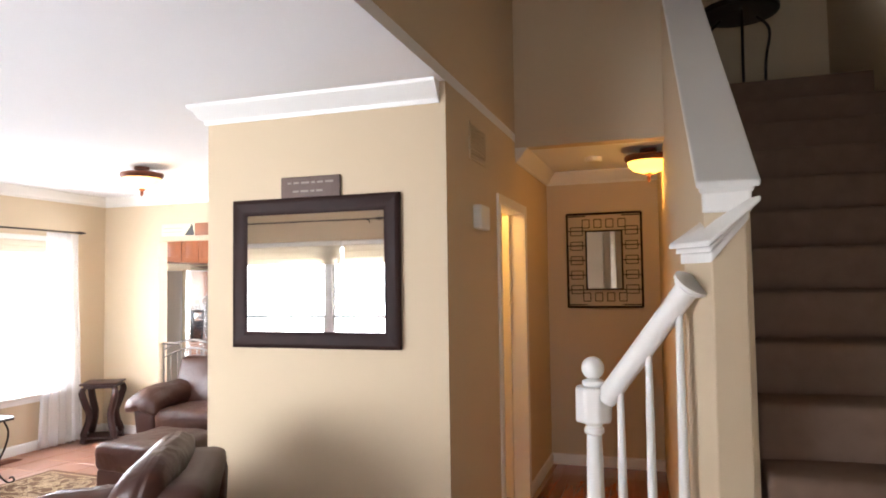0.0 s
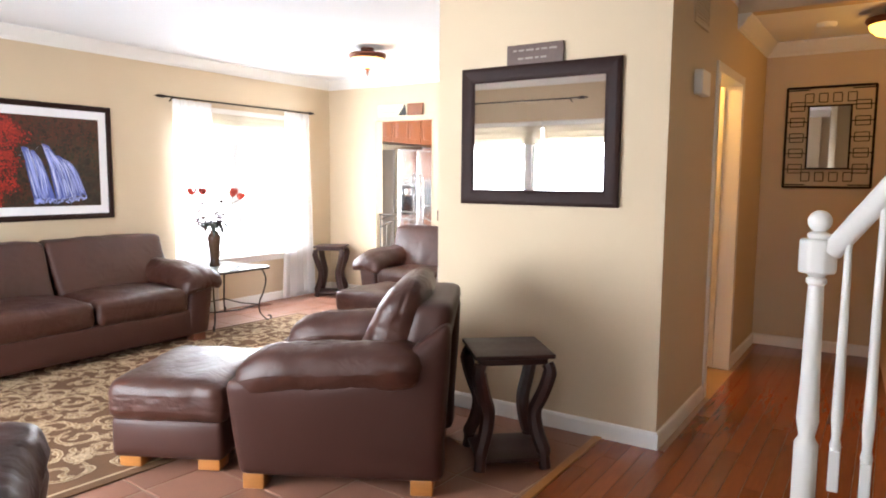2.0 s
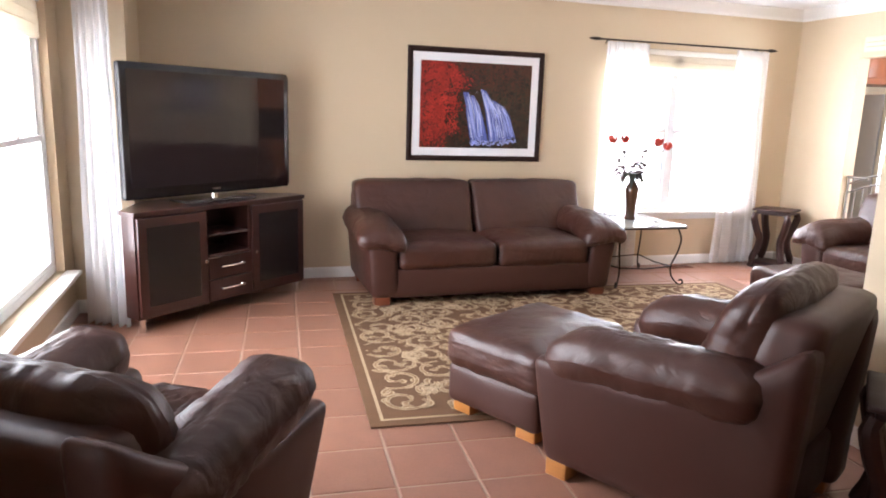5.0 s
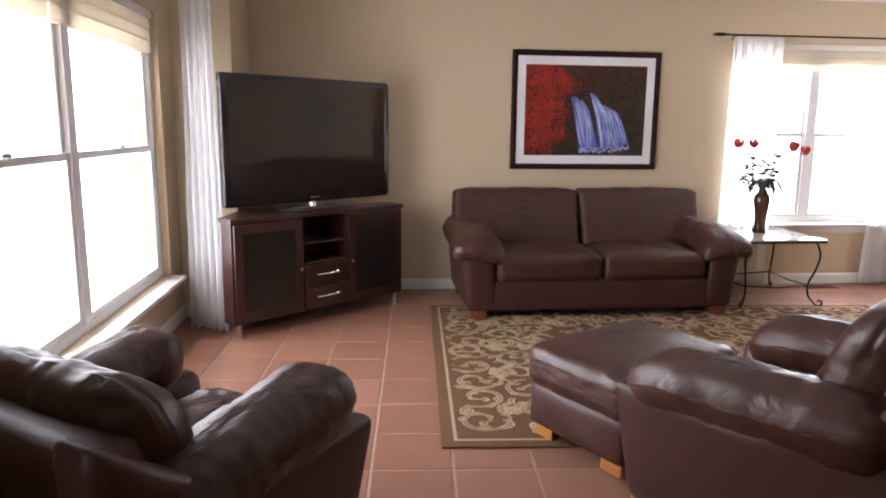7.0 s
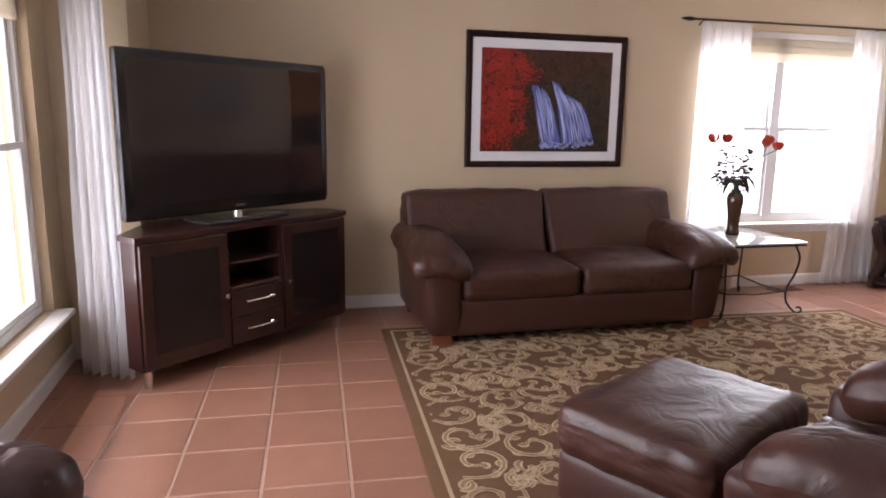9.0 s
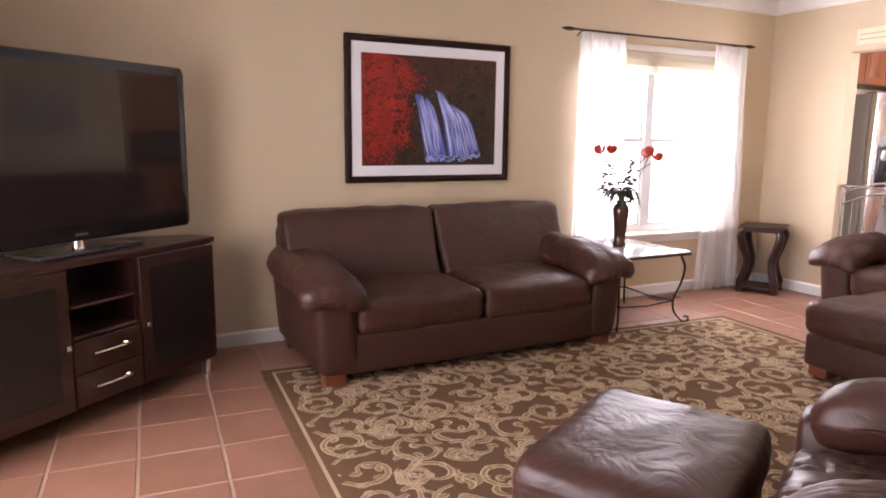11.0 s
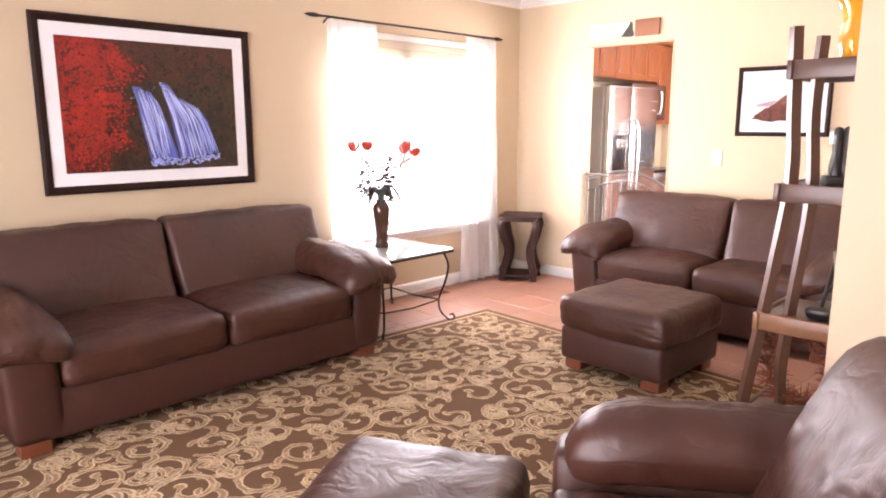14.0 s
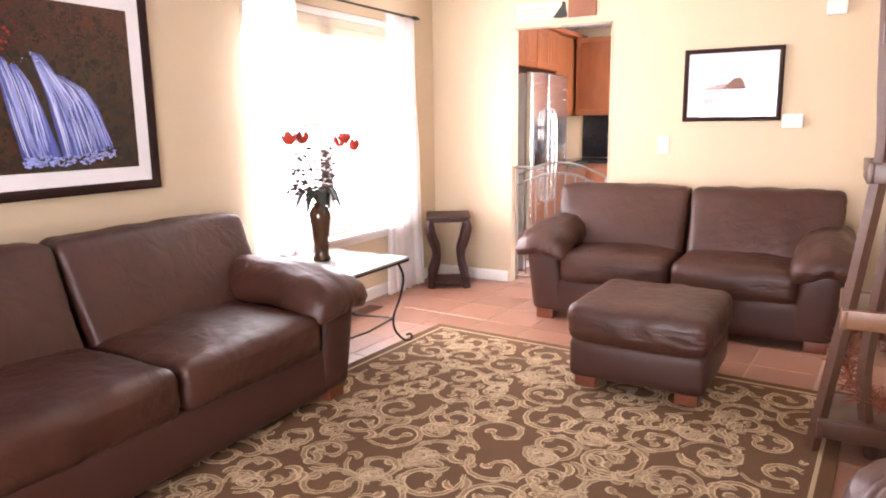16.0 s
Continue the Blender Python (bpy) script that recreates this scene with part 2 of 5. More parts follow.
def rbox(w, d, h, r, n=8, puff=(0, 0, 0), wrinkle=0.0, wscale=6.0, seed=0.0, shape=None):
    """A box with rounded edges, swollen faces and creases, centred on the origin; shape moves each point at the end."""
    bm = bmesh.new()
    half = Vector((w / 2, d / 2, h / 2))
    steps = []
    for a in half:
        k = [-a, -a + 0.35 * r, -a + r]
        inner = [-(a - r) + 2 * (a - r) * i / n for i in range(1, n)]
        steps.append(k + inner + [a - r, a - 0.35 * r, a])
    lookup = {}

    def vert(p):
        key = tuple(round(c, 5) for c in p)
        if key not in lookup:
            v = Vector(p)
            inner = Vector([max(-(a - r), min(a - r, c)) for a, c in zip(half, v)])
            d0 = v - inner
            q = inner + d0.normalized() * r if d0.length > 1e-9 else v
            nrm = d0.normalized() if d0.length > 1e-9 else Vector((0, 0, 1))
            for i in range(3):
                if puff[i]:
                    f = 1.0
                    for j in range(3):
                        if j != i:
                            f *= max(0, 1 - (q[j] / half[j]) ** 2)
                    q[i] += puff[i] * f * (1 if q[i] > 0 else -1) * min(1, abs(q[i]) / half[i])
            if wrinkle:
                s = noise.noise(Vector((q.x * wscale * 1.7, q.y * wscale * 0.8, q.z * wscale)) + Vector((seed, seed * 2, 0)))
                s2 = noise.noise(q * wscale * 3 + Vector((0, seed, seed)))
                q += nrm * (wrinkle * (0.7 * s - 0.9 * max(0, 0.25 - abs(s2)) * 1.5))
            lookup[key] = bm.verts.new(shape(q) if shape else q)
        return lookup[key]

    for i in range(3):
        j, k = (i + 1) % 3, (i + 2) % 3
        for side in (-1, 1):
            for a0, a1 in zip(steps[j], steps[j][1:]):
                for b0, b1 in zip(steps[k], steps[k][1:]):
                    quad = []
                    for a, b in ((a0, b0), (a1, b0), (a1, b1), (a0, b1)):
                        p = [0, 0, 0]
                        p[i], p[j], p[k] = side * half[i], a, b
                        quad.append(vert(p))
                    if len(set(quad)) == 4:
                        try:
                            bm.faces.new(quad)
                        except ValueError:
                            pass
    return bm


def prism(points, z0, z1, bm=None):
    """A closed outline in x and y, raised from z0 to z1."""
    bm = bm or bmesh.new()
    lo = [bm.verts.new((x, y, z0)) for x, y in points]
    hi = [bm.verts.new((x, y, z1)) for x, y in points]
    bm.faces.new(lo[::-1]), bm.faces.new(hi)
    for i in range(len(points)):
        j = (i + 1) % len(points)
        bm.faces.new((lo[i], lo[j], hi[j], hi[i]))
    return bm


def lathe(profile, n=20, bm=None, at=(0, 0, 0)):
    """Turned about z: rows of radius and height."""
    bm = bm or bmesh.new()
    rings = [[bm.verts.new((at[0] + r * math.cos(2 * math.pi * i / n), at[1] + r * math.sin(2 * math.pi * i / n), at[2] + z)) for i in range(n)] for r, z in profile]
    for a, b in zip(rings, rings[1:]):
        for i in range(n):
            bm.faces.new((a[i], a[(i + 1) % n], b[(i + 1) % n], b[i]))
    bm.faces.new(rings[0][::-1]), bm.faces.new(rings[-1])
    return bm


def tube(points, radius, n=8, bm=None, flat=1.0):
    """A rod along points; radius a number or one for each point."""
    bm = bm or bmesh.new()
    pts = [Vector(p) for p in points]
    rad = radius if isinstance(radius, (list, tuple)) else [radius] * len(pts)
    rings, up = [], None
    for i, p in enumerate(pts):
        d = (pts[min(i + 1, len(pts) - 1)] - pts[max(i - 1, 0)]).normalized()
        if up is None:
            up = Vector((0, 0, 1)) if abs(d.z) < 0.9 else Vector((1, 0, 0))
        side = d.cross(up).normalized()
        up = side.cross(d).normalized()
        rings.append([bm.verts.new(p + rad[i] * (math.cos(2 * math.pi * k / n) * side + flat * math.sin(2 * math.pi * k / n) * up)) for k in range(n)])
    for a, b in zip(rings, rings[1:]):
        for k in range(n):
            bm.faces.new((a[k], a[(k + 1) % n], b[(k + 1) % n], b[k]))
    bm.faces.new(rings[0][::-1]), bm.faces.new(rings[-1])
    return bm


def smooth_path(points, n=6):
    """Points in between, along a smooth curve."""
    p = [Vector(q) for q in points]
    p = [2 * p[0] - p[1]] + p + [2 * p[-1] - p[-2]]
    out = []
    for i in range(1, len(p) - 2):
        for k in range(n):
            t = k / n
            a, b, c, d = p[i - 1], p[i], p[i + 1], p[i + 2]
            out.append(0.5 * (2 * b + (c - a) * t + (2 * a - 5 * b + 4 * c - d) * t * t + (3 * b - 3 * c + d - a) * t ** 3))
    return out + [p[-2]]


def run(profile, path, closed=False, bm=None):
    """A moulding: the profile (outward, up) carried along a level path of (x, y, z) with mitred corners; outward is to the left of the way."""
    bm = bm or bmesh.new()
    pts = [Vector(p) for p in path]
    rings = []
    for i, p in enumerate(pts):
        a = pts[i - 1] if i or closed else None
        b = pts[(i + 1) % len(pts)] if i < len(pts) - 1 or closed else None
        d0 = (p - a).normalized() if a is not None else (b - p).normalized()
        d1 = (b - p).normalized() if b is not None else d0
        n0, n1 = Vector((-d0.y, d0.x, 0)), Vector((-d1.y, d1.x, 0))
        mid = (n0 + n1).normalized()
        mid /= max(0.3, mid.dot(n0))
        rings.append([bm.verts.new(p + mid * o + Vector((0, 0, u))) for o, u in profile])
    pairs = list(zip(rings, rings[1:])) + ([(rings[-1], rings[0])] if closed else [])
    for a, b in pairs:
        for k in range(len(profile)):
            j = (k + 1) % len(profile)
            bm.faces.new((a[k], a[j], b[j], b[k]))
    if not closed:
        bm.faces.new(rings[0][::-1]), bm.faces.new(rings[-1])
    return bm


def setting(name, bm, material, label, category, smooth=False, bevel=0.0):
    return tagged(part(name, bm, material, smooth=smooth, bevel=bevel), label, category, kind="structure")

# ---- structure ----
CEILZ, HALLZ, WX, KY, MY, BX, HX, FY = 2.56, 2.52, -5.44, 5.86, 3.00, -1.90, -0.53, -0.75


def wall_y(x0, x1, y0, y1, z0, z1, hole=None):
    """A wall that runs along y, from x0 to x1 thick, with an opening (y, y, z, z)."""
    if not hole:
        return box(x0, x1, y0, y1, z0, z1)
    a, b, c, d = hole
    bm = box(x0, x1, y0, a, z0, z1)
    box(x0, x1, b, y1, z0, z1, bm)
    if c > z0:
        box(x0, x1, a, b, z0, c, bm)
    return box(x0, x1, a, b, d, z1, bm)


def wall_x(x0, x1, y0, y1, z0, z1, hole=None):
    if not hole:
        return box(x0, x1, y0, y1, z0, z1)
    a, b, c, d = hole
    bm = box(x0, a, y0, y1, z0, z1)
    box(b, x1, y0, y1, z0, z1, bm)
    if c > z0:
        box(a, b, y0, y1, z0, c, bm)
    return box(a, b, y0, y1, d, z1, bm)


SW = (3.66, 5.24, 0.555, 2.10)      # side window: y, y, z, z
FW = (-4.42, -1.90, 0.36, 2.06)    # front window: x, x, z, z
KD = (-4.715, -3.90, 0.0, 2.07)     # kitchen doorway
HD = (4.06, 4.82, 0.0, 2.08)       # powder room door

TAN = "tan painted plaster wall"
setting("wall_west", wall_y(WX - 0.16, WX, -0.35, 8.9, 0, CEILZ, SW), WALL, TAN, "wall")
setting("wall_south_corner", box(WX - 0.16, -4.70, -0.50, -0.35, 0, CEILZ), WALL, TAN, "wall")
setting("wall_south_return", box(-4.86, -4.70, FY - 0.15, -0.50, 0, CEILZ), WALL, TAN, "wall")
setting("wall_south", wall_x(-4.70, HX - 0.12, FY - 0.15, FY, 0, CEILZ, FW), WALL, TAN, "wall")
setting("wall_north", wall_x(WX, BX, KY, KY + 0.12, 0, CEILZ, KD), WALL, TAN, "wall")
setting("wall_mirror", box(BX, HX, MY, MY + 0.12, 0, CEILZ), WALL, TAN, "wall")
setting("wall_partition", box(BX, BX + 0.12, MY + 0.12, KY + 0.12, 0, CEILZ), WALL, TAN, "wall")
setting("wall_hall_west", wall_y(HX - 0.12, HX, MY + 0.12, KY, 0, CEILZ, HD), WALL, "tan painted hall wall with a doorway", "wall")
setting("wall_hall_end", box(BX + 0.12, 2.60, KY, KY + 0.12, 0, 5.2), WALL, "tan painted wall at the end of the hall", "wall")
setting("wall_above_living", box(HX - 0.12, HX, FY - 1.6, 4.60, CEILZ + 0.06, 5.0), WALL, "tan upper wall of the tall stairwell", "wall")
setting("wall_header", box(HX, 0.50, 4.58, 4.70, HALLZ, 5.0), WALL, "tan header wall above the hall", "wall")
setting("wall_entry_west", box(HX - 0.12, HX, -2.35, FY - 0.15, 0, CEILZ + 0.06), WALL, TAN, "wall")
setting("wall_entry_south", wall_x(HX - 0.12, 1.87, -2.50, -2.35, 0, 5.0, (0.15, 0.75, 0.55, 1.95)), WALL, "tan entry wall with a window opening", "wall")
setting("wall_stair_east", box(1.72, 1.87, -2.35, KY, 0, 5.0), WALL, "tan stairwell wall", "wall")
setting("ceiling_living", box(WX - 0.16, HX - 0.002, FY - 0.15, KY + 0.12, CEILZ, CEILZ + 0.06), CEIL, "smooth white painted ceiling", "ceiling")
setting("ceiling_hall", box(HX, 0.50, 4.70, KY, HALLZ, HALLZ + 0.06), CEIL, "white hall ceiling", "ceiling")
setting("ceiling_stairwell", box(HX - 0.12, 1.87, -2.50, 7.6, 5.0, 5.06), CEIL, "white high stairwell ceiling", "ceiling")
setting("ceiling_kitchen", box(WX - 0.16, -1.6, KY + 0.12, 8.9, 2.40, 2.46), CEIL, "white kitchen ceiling", "ceiling")
setting("wall_kitchen_end", box(WX, -1.6, 8.75, 8.9, 0, 2.40), WALL, "tan kitchen wall", "wall")
setting("wall_kitchen_east", box(-1.75, -1.6, KY + 0.12, 8.75, 0, 2.40), WALL, "tan kitchen wall", "wall")
setting("floor_slab", box(WX - 0.10, -0.65, FY - 0.10, 8.9, -0.20, -0.0035), GROUT, "sand coloured tile bed and grout", "floor")
setting("floor_slab_foyer", box(-0.65, 2.6, -2.5, 8.9, -0.20, -0.0035), GROUT, "sand coloured tile bed and grout", "floor")
setting("ground", box(-60, 60, -60, 60, -0.7, -0.5), mat("pale_paving", (0.55, 0.54, 0.50), 0.95, scale=3, fine=60), "pale sunlit paving outside the house", "ground")

CROWN = [(0, 0), (0.0, -0.105), (0.012, -0.105), (0.018, -0.085), (0.040, -0.070), (0.060, -0.035), (0.078, -0.022), (0.085, -0.010), (0.085, 0)]
Z = CEILZ - 0.001
setting("trim_crown_living", run(CROWN, [(HX - 0.03, MY, Z), (BX, MY, Z), (BX, KY, Z), (WX, KY, Z), (WX, -0.35, Z), (-4.70, -0.35, Z), (-4.70, FY, Z), (HX, FY, Z)]), TRIM, "white crown moulding", "moulding", smooth=True)
setting("trim_crown_hall", run(CROWN, [(0.50, KY, HALLZ - 0.001), (HX, KY, HALLZ - 0.001), (HX, 4.58, HALLZ - 0.001)]), TRIM, "white crown moulding in the hall", "moulding", smooth=True)
BASE = [(0, 0), (0.014, 0), (0.014, 0.075), (0.009, 0.088), (0, 0.092)]


def baseboard(name, path):
    setting(name, run(BASE, path), TRIM, "white painted baseboard", "baseboard")


baseboard("baseboard_mirror_wall", [(HX, HD[0] - 0.07, 0), (HX, MY, 0), (BX, MY, 0), (BX, KY, 0), (KD[1] + 0.02, KY, 0)][0:5])
baseboard("baseboard_north", [(KD[0] - 0.02, KY, 0), (WX, KY, 0), (WX, -0.35, 0), (-4.70, -0.35, 0), (-4.70, FY, 0), (HX - 0.12, FY, 0)])
baseboard("baseboard_hall", [(0.50, KY, 0), (HX, KY, 0), (HX, HD[1] + 0.07, 0)])

# casing of the kitchen doorway and the powder room door
bm = box(KD[0] - 0.006, KD[0] + 0.008, KY - 0.006, KY + 0.126, 0, KD[3])
box(KD[1] - 0.008, KD[1] + 0.006, KY - 0.006, KY + 0.126, 0, 2.04, bm)
box(KD[0] - 0.006, KD[1] + 0.006, KY - 0.006, KY + 0.126, KD[3] - 0.010, KD[3] + 0.006, bm)
setting("trim_kitchen_doorway", bm, WALL, "narrow tan lining of a doorway", "door frame", bevel=0.003)
bm = box(HX - 0.125, HX + 0.016, HD[0] - 0.055, HD[0] + 0.012, 0, 2.13)
box(HX - 0.125, HX + 0.016, HD[1] - 0.012, HD[1] + 0.055, 0, 2.13, bm)
box(HX - 0.125, HX + 0.016, HD[0] + 0.012, HD[1] - 0.012, 2.068, 2.13, bm)
setting("trim_powder_room_door", bm, TRIM, "white painted door casing", "door frame", bevel=0.004)
door = thing("door_powder_room", pose(HX - 0.10, HD[1] - 0.015, 0.0, 0, 0, 176), "open white door leaf turned into a warmly lit powder room", "door", kind="structure")
part("door_leaf", box(0, 0.68, -0.018, 0.018, 0.012, 2.06), TRIM, door, bevel=0.003, smooth=False)
part("door_knob", lathe([(0.012, 0), (0.012, 0.03), (0.028, 0.045), (0.028, 0.062), (0.012, 0.07)], 14), BRONZE, door, "round bronze knob", m=pose(0.62, -0.018, 1.0, 90, 0, 0))


# ---- windows ----
def window_unit(name, m, w, h, label):
    """Two double-hung sashes side by side in a w x h opening; x across, z up from the sill, y outwards."""
    win = thing(name, m, label, "window", kind="structure")
    f = 0.045
    bm = box(0, w, 0.05, 0.11, 0, f)
    box(0, w, 0.05, 0.11, h - f, h, bm), box(0, f, 0.05, 0.11, f, h - f, bm), box(w - f, w, 0.05, 0.11, f, h - f, bm)
    box(w / 2 - 0.04, w / 2 + 0.04, 0.045, 0.11, f, h - f, bm)
    part("window_frame", bm, VINYL, win, bevel=0.004, smooth=False)
    for k in (0, 1):
        a, b = (f, w / 2 - 0.04) if k == 0 else (w / 2 + 0.04, w - f)
        for lo, hi, y in ((f, h / 2 + 0.02, 0.055), (h / 2 - 0.02, h - f, 0.075)):
            s = 0.032
            bm = box(a, b, y, y + 0.02, lo, lo + s)
            box(a, b, y, y + 0.02, hi - s, hi, bm), box(a, a + s, y, y + 0.02, lo + s, hi - s, bm), box(b - s, b, y, y + 0.02, lo + s, hi - s, bm)
            sash = part("sash", bm, VINYL, win, bevel=0.003, smooth=False)
            pane = part("pane", box(a + s, b - s, y + 0.008, y + 0.012, lo + s, hi - s), GLASS, sash, "clear glass pane", smooth=False)
            pane.visible_shadow = False
        part("sash_lock", rbox(0.06, 0.02, 0.02, 0.006, 2), VINYL, win, m=Matrix.Translation(((a + b) / 2, 0.045, h / 2 + 0.03)))
    return win


window_unit("window_side", pose(WX, SW[0], SW[2], 0, 0, 90), SW[1] - SW[0], SW[3] - SW[2], "white vinyl double-hung window pair, brightly backlit")
window_unit("window_front", pose(FW[1], FY, FW[2], 0, 0, 180), FW[1] - FW[0], FW[3] - FW[2], "wide white vinyl double-hung window, brightly backlit")
setting("window_sill_side", rbox(0.12, SW[1] - SW[0] + 0.10, 0.03, 0.008, 3), TRIM, "white painted window sill", "window sill").location = (WX + 0.02, (SW[0] + SW[1]) / 2, SW[2] - 0.017)
setting("window_apron_side", box(WX, WX + 0.014, SW[0] - 0.02, SW[1] + 0.02, SW[2] - 0.09, SW[2] - 0.033), TRIM, "white painted window apron", "window sill")
setting("window_sill_front", rbox(FW[1] - FW[0] + 0.10, 0.14, 0.03, 0.008, 3), TRIM, "white painted window sill", "window sill").location = ((FW[0] + FW[1]) / 2, FY + 0.02, FW[2] - 0.017)
setting("backdrop_west", box(-8.3, -8.2, -4, 12, -0.5, 6), OUTSIDE, "overexposed daylight outside", "backdrop")
setting("backdrop_south", box(-8.2, 4, -3.6, -3.5, -0.5, 6), OUTSIDE, "overexposed daylight outside", "backdrop")


def roman_shade(name, m, w, drop, folds):
    """A gathered woven shade under its board; x across, z up from the board's foot."""
    ob = thing(name, m, "pale woven roman shade drawn up at the window head", "window shade")
    part("headrail", rbox(w, 0.05, 0.05, 0.006, 3), TRIM, ob, "white headrail", m=Matrix.Translation((w / 2, 0, -0.025)))
    for i in range(folds):
        h = drop / folds
        part("fold", rbox(w - 0.01, 0.030 + 0.008 * i, h * 1.25, 0.012, 6, puff=(0, 0.006, 0), wrinkle=0.004, seed=i), SHADE, ob, m=Matrix.Translation((w / 2, -0.004 * i, -0.055 - h * (i + 0.5))))
    return ob


roman_shade("roman_shade", pose(WX - 0.045, SW[0] + 0.02, SW[3], 0, 0, 90), SW[1] - SW[0] - 0.04, 0.17, 3)
roman_shade("roman_shade", pose(FW[0] + 0.02, FY - 0.045, FW[3]), 1.40, 0.20, 3)
roman_shade("roman_shade", pose(FW[0] + 1.45, FY - 0.045, FW[3]), 1.40, 0.20, 3)


def curtain(m, w, h, flare, label, seed):
    """A sheer panel, gathered at the top and wider at the foot; x across, y into the room."""
    bm = bmesh.new()
    nx, nz = 60, 26
    grid = []
    for j in range(nz + 1):
        v = j / nz
        width = w * (1 + (flare - 1) * v ** 1.6)
        row = []
        for i in range(nx + 1):
            u = i / nx
            ph = u * (9 + seed % 3) * 2 * math.pi + 0.7 * math.sin(3 * v + seed)
            y = (0.014 + 0.016 * v) * (0.6 + 0.7 * noise.noise(Vector((u * 3, 0, seed + 9))) + 0.3 * math.sin(ph * 0.37)) * math.sin(ph) + 0.014 * noise.noise(Vector((u * 5, v * 3, seed)))
            row.append(bm.verts.new(((u - 0.5) * width + 0.012 * math.cos(ph * 0.5), y, -h * v + 0.006 * math.sin(ph))))
        grid.append(row)
    for a, b in zip(grid, grid[1:]):
        for i in range(nx):
            bm.faces.new((a[i], a[i + 1], b[i + 1], b[i]))
    ob = part("curtain", bm, SHEER)
    ob.matrix_world = m
    mod = ob.modifiers.new("cloth", "SOLIDIFY")
    mod.thickness = 0.0015
    return tagged(ob, label, "curtain", "sheer curtains")


RZ = 2.145
SH = "sheer white curtain panel hanging from a dark iron rod"
curtain(pose(WX + 0.085, 3.82, RZ - 0.015, 0, 0, 90), 0.44, RZ - 0.03, 1.12, SH, 1)
curtain(pose(WX + 0.085, 5.23, RZ - 0.015, 0, 0, 90), 0.40, RZ - 0.03, 1.35, SH, 2)
curtain(pose(-4.36, -0.50, 2.24, 0, 0, 60), 0.24, 2.23, 1.25, SH, 4)


def curtain_rod(m, length):
    rod = thing("curtain_rod", m, "thin dark iron curtain rod with pointed twisted finials", "curtain rod")
    part("pole", tube([(0, 0, 0), (length, 0, 0)], 0.008), IRON, rod)
    for s in (0, 1):
        x, d = (0, -1) if s == 0 else (length, 1)
        part("finial", tube([(x, 0, 0), (x + d * 0.015, 0, 0), (x + d * 0.05, 0, 0), (x + d * 0.09, 0, 0), (x + d * 0.12, 0, 0)], [0.008, 0.014, 0.016, 0.011, 0.002]), IRON, rod)
        xb = 0.10 if s == 0 else length - 0.10
        part("bracket", tube([(xb, 0, 0), (xb, 0.06, -0.01), (xb, 0.088, -0.03)], 0.006), IRON, rod)
    return rod


curtain_rod(pose(WX + 0.09, 3.53, RZ, 0, 0, 90), 1.86)
curtain_rod(pose(-2.40, FY + 0.36, 2.25, 0, 0, 180), 2.05)

# ---- stairs ----
stair = thing("staircase", pose(0.10, 0, 0), "carpeted staircase rising between walls, seen from the foyer", "staircase", kind="structure")
for i in range(2):
    part("step", rbox(0.30, 0.85, 0.19 * (i + 1), 0.02, 3), CARPET, stair, m=Matrix.Translation((0.27 + 0.25 * i, 1.92, 0.095 * (i + 1))))
part("landing", rbox(1.05, 1.30, 0.57, 0.02, 4), CARPET, stair, m=Matrix.Translation((1.19, 1.45, 0.285)))
for i in range(11):
    zt = 0.57 + 0.19 * (i + 1)
    y0 = 2.07 + 0.235 * i
    part("step", rbox(1.05, 0.29, 0.22, 0.025, 4, puff=(0, 0.006, 0.008), wrinkle=0.004, seed=i), CARPET, stair, m=Matrix.Translation((1.19, y0 + 0.125, zt - 0.11)))
part("upper_landing", box(0.62, 1.61, 2.07 + 0.235 * 11, KY, 2.66, 2.85), CARPET, stair, smooth=False)
# knee wall beside the upper flight
bm = bmesh.new()
outline = [(2.32, 0.0), (5.86, 0.0), (5.86, 5.0), (4.72, 5.0), (4.72, 3.80), (2.36, 1.91)]
for x in (0.60, 0.745):
    bm.faces.new([bm.verts.new((x - 0.055 * (y - 2.32), y, z)) for y, z in outline])
bm.verts.ensure_lookup_table()
n = len(outline)
for i in range(n):
    j = (i + 1) % n
    bm.faces.new((bm.verts[i], bm.verts[j], bm.verts[n + j], bm.verts[n + i]))
setting("wall_stair", bm, WALL, "tan knee wall beside the stairs with a sloping top", "wall")
slope = math.atan2(3.80 - 1.91, 4.72 - 2.36)
capm = pose(0.672, 2.33, 1.890, 0, 0, 3.2) @ pose(0, 0, 0, math.degrees(slope), 0, 0)
cap = thing("stair_cap", capm, "white painted sloping cap on the stair knee wall", "stair trim", kind="structure")
part("cap_board", box(-0.10, 0.10, -0.02, 3.05, 0, 0.028), TRIM, cap, bevel=0.006, smooth=False)
part("cap_moulding", box(-0.088, 0.088, 0.0, 3.0, -0.035, -0.001), TRIM, cap, bevel=0.010, smooth=False)


def sloped_block(name, plan, tops, bottom, material, parent=None, label=""):
    """A block over a four-cornered plan, each corner with its own height."""
    bm = bmesh.new()
    lo = [bm.verts.new((x, y, t - bottom if bottom > 0 else 0)) for (x, y), t in zip(plan, tops)]
    hi = [bm.verts.new((x, y, t)) for (x, y), t in zip(plan, tops)]
    bm.faces.new(lo[::-1]), bm.faces.new(hi)
    for k in range(4):
        bm.faces.new((lo[k], lo[(k + 1) % 4], hi[(k + 1) % 4], hi[k]))
    return part(name, bm, material, parent, label, smooth=False, bevel=0.005)


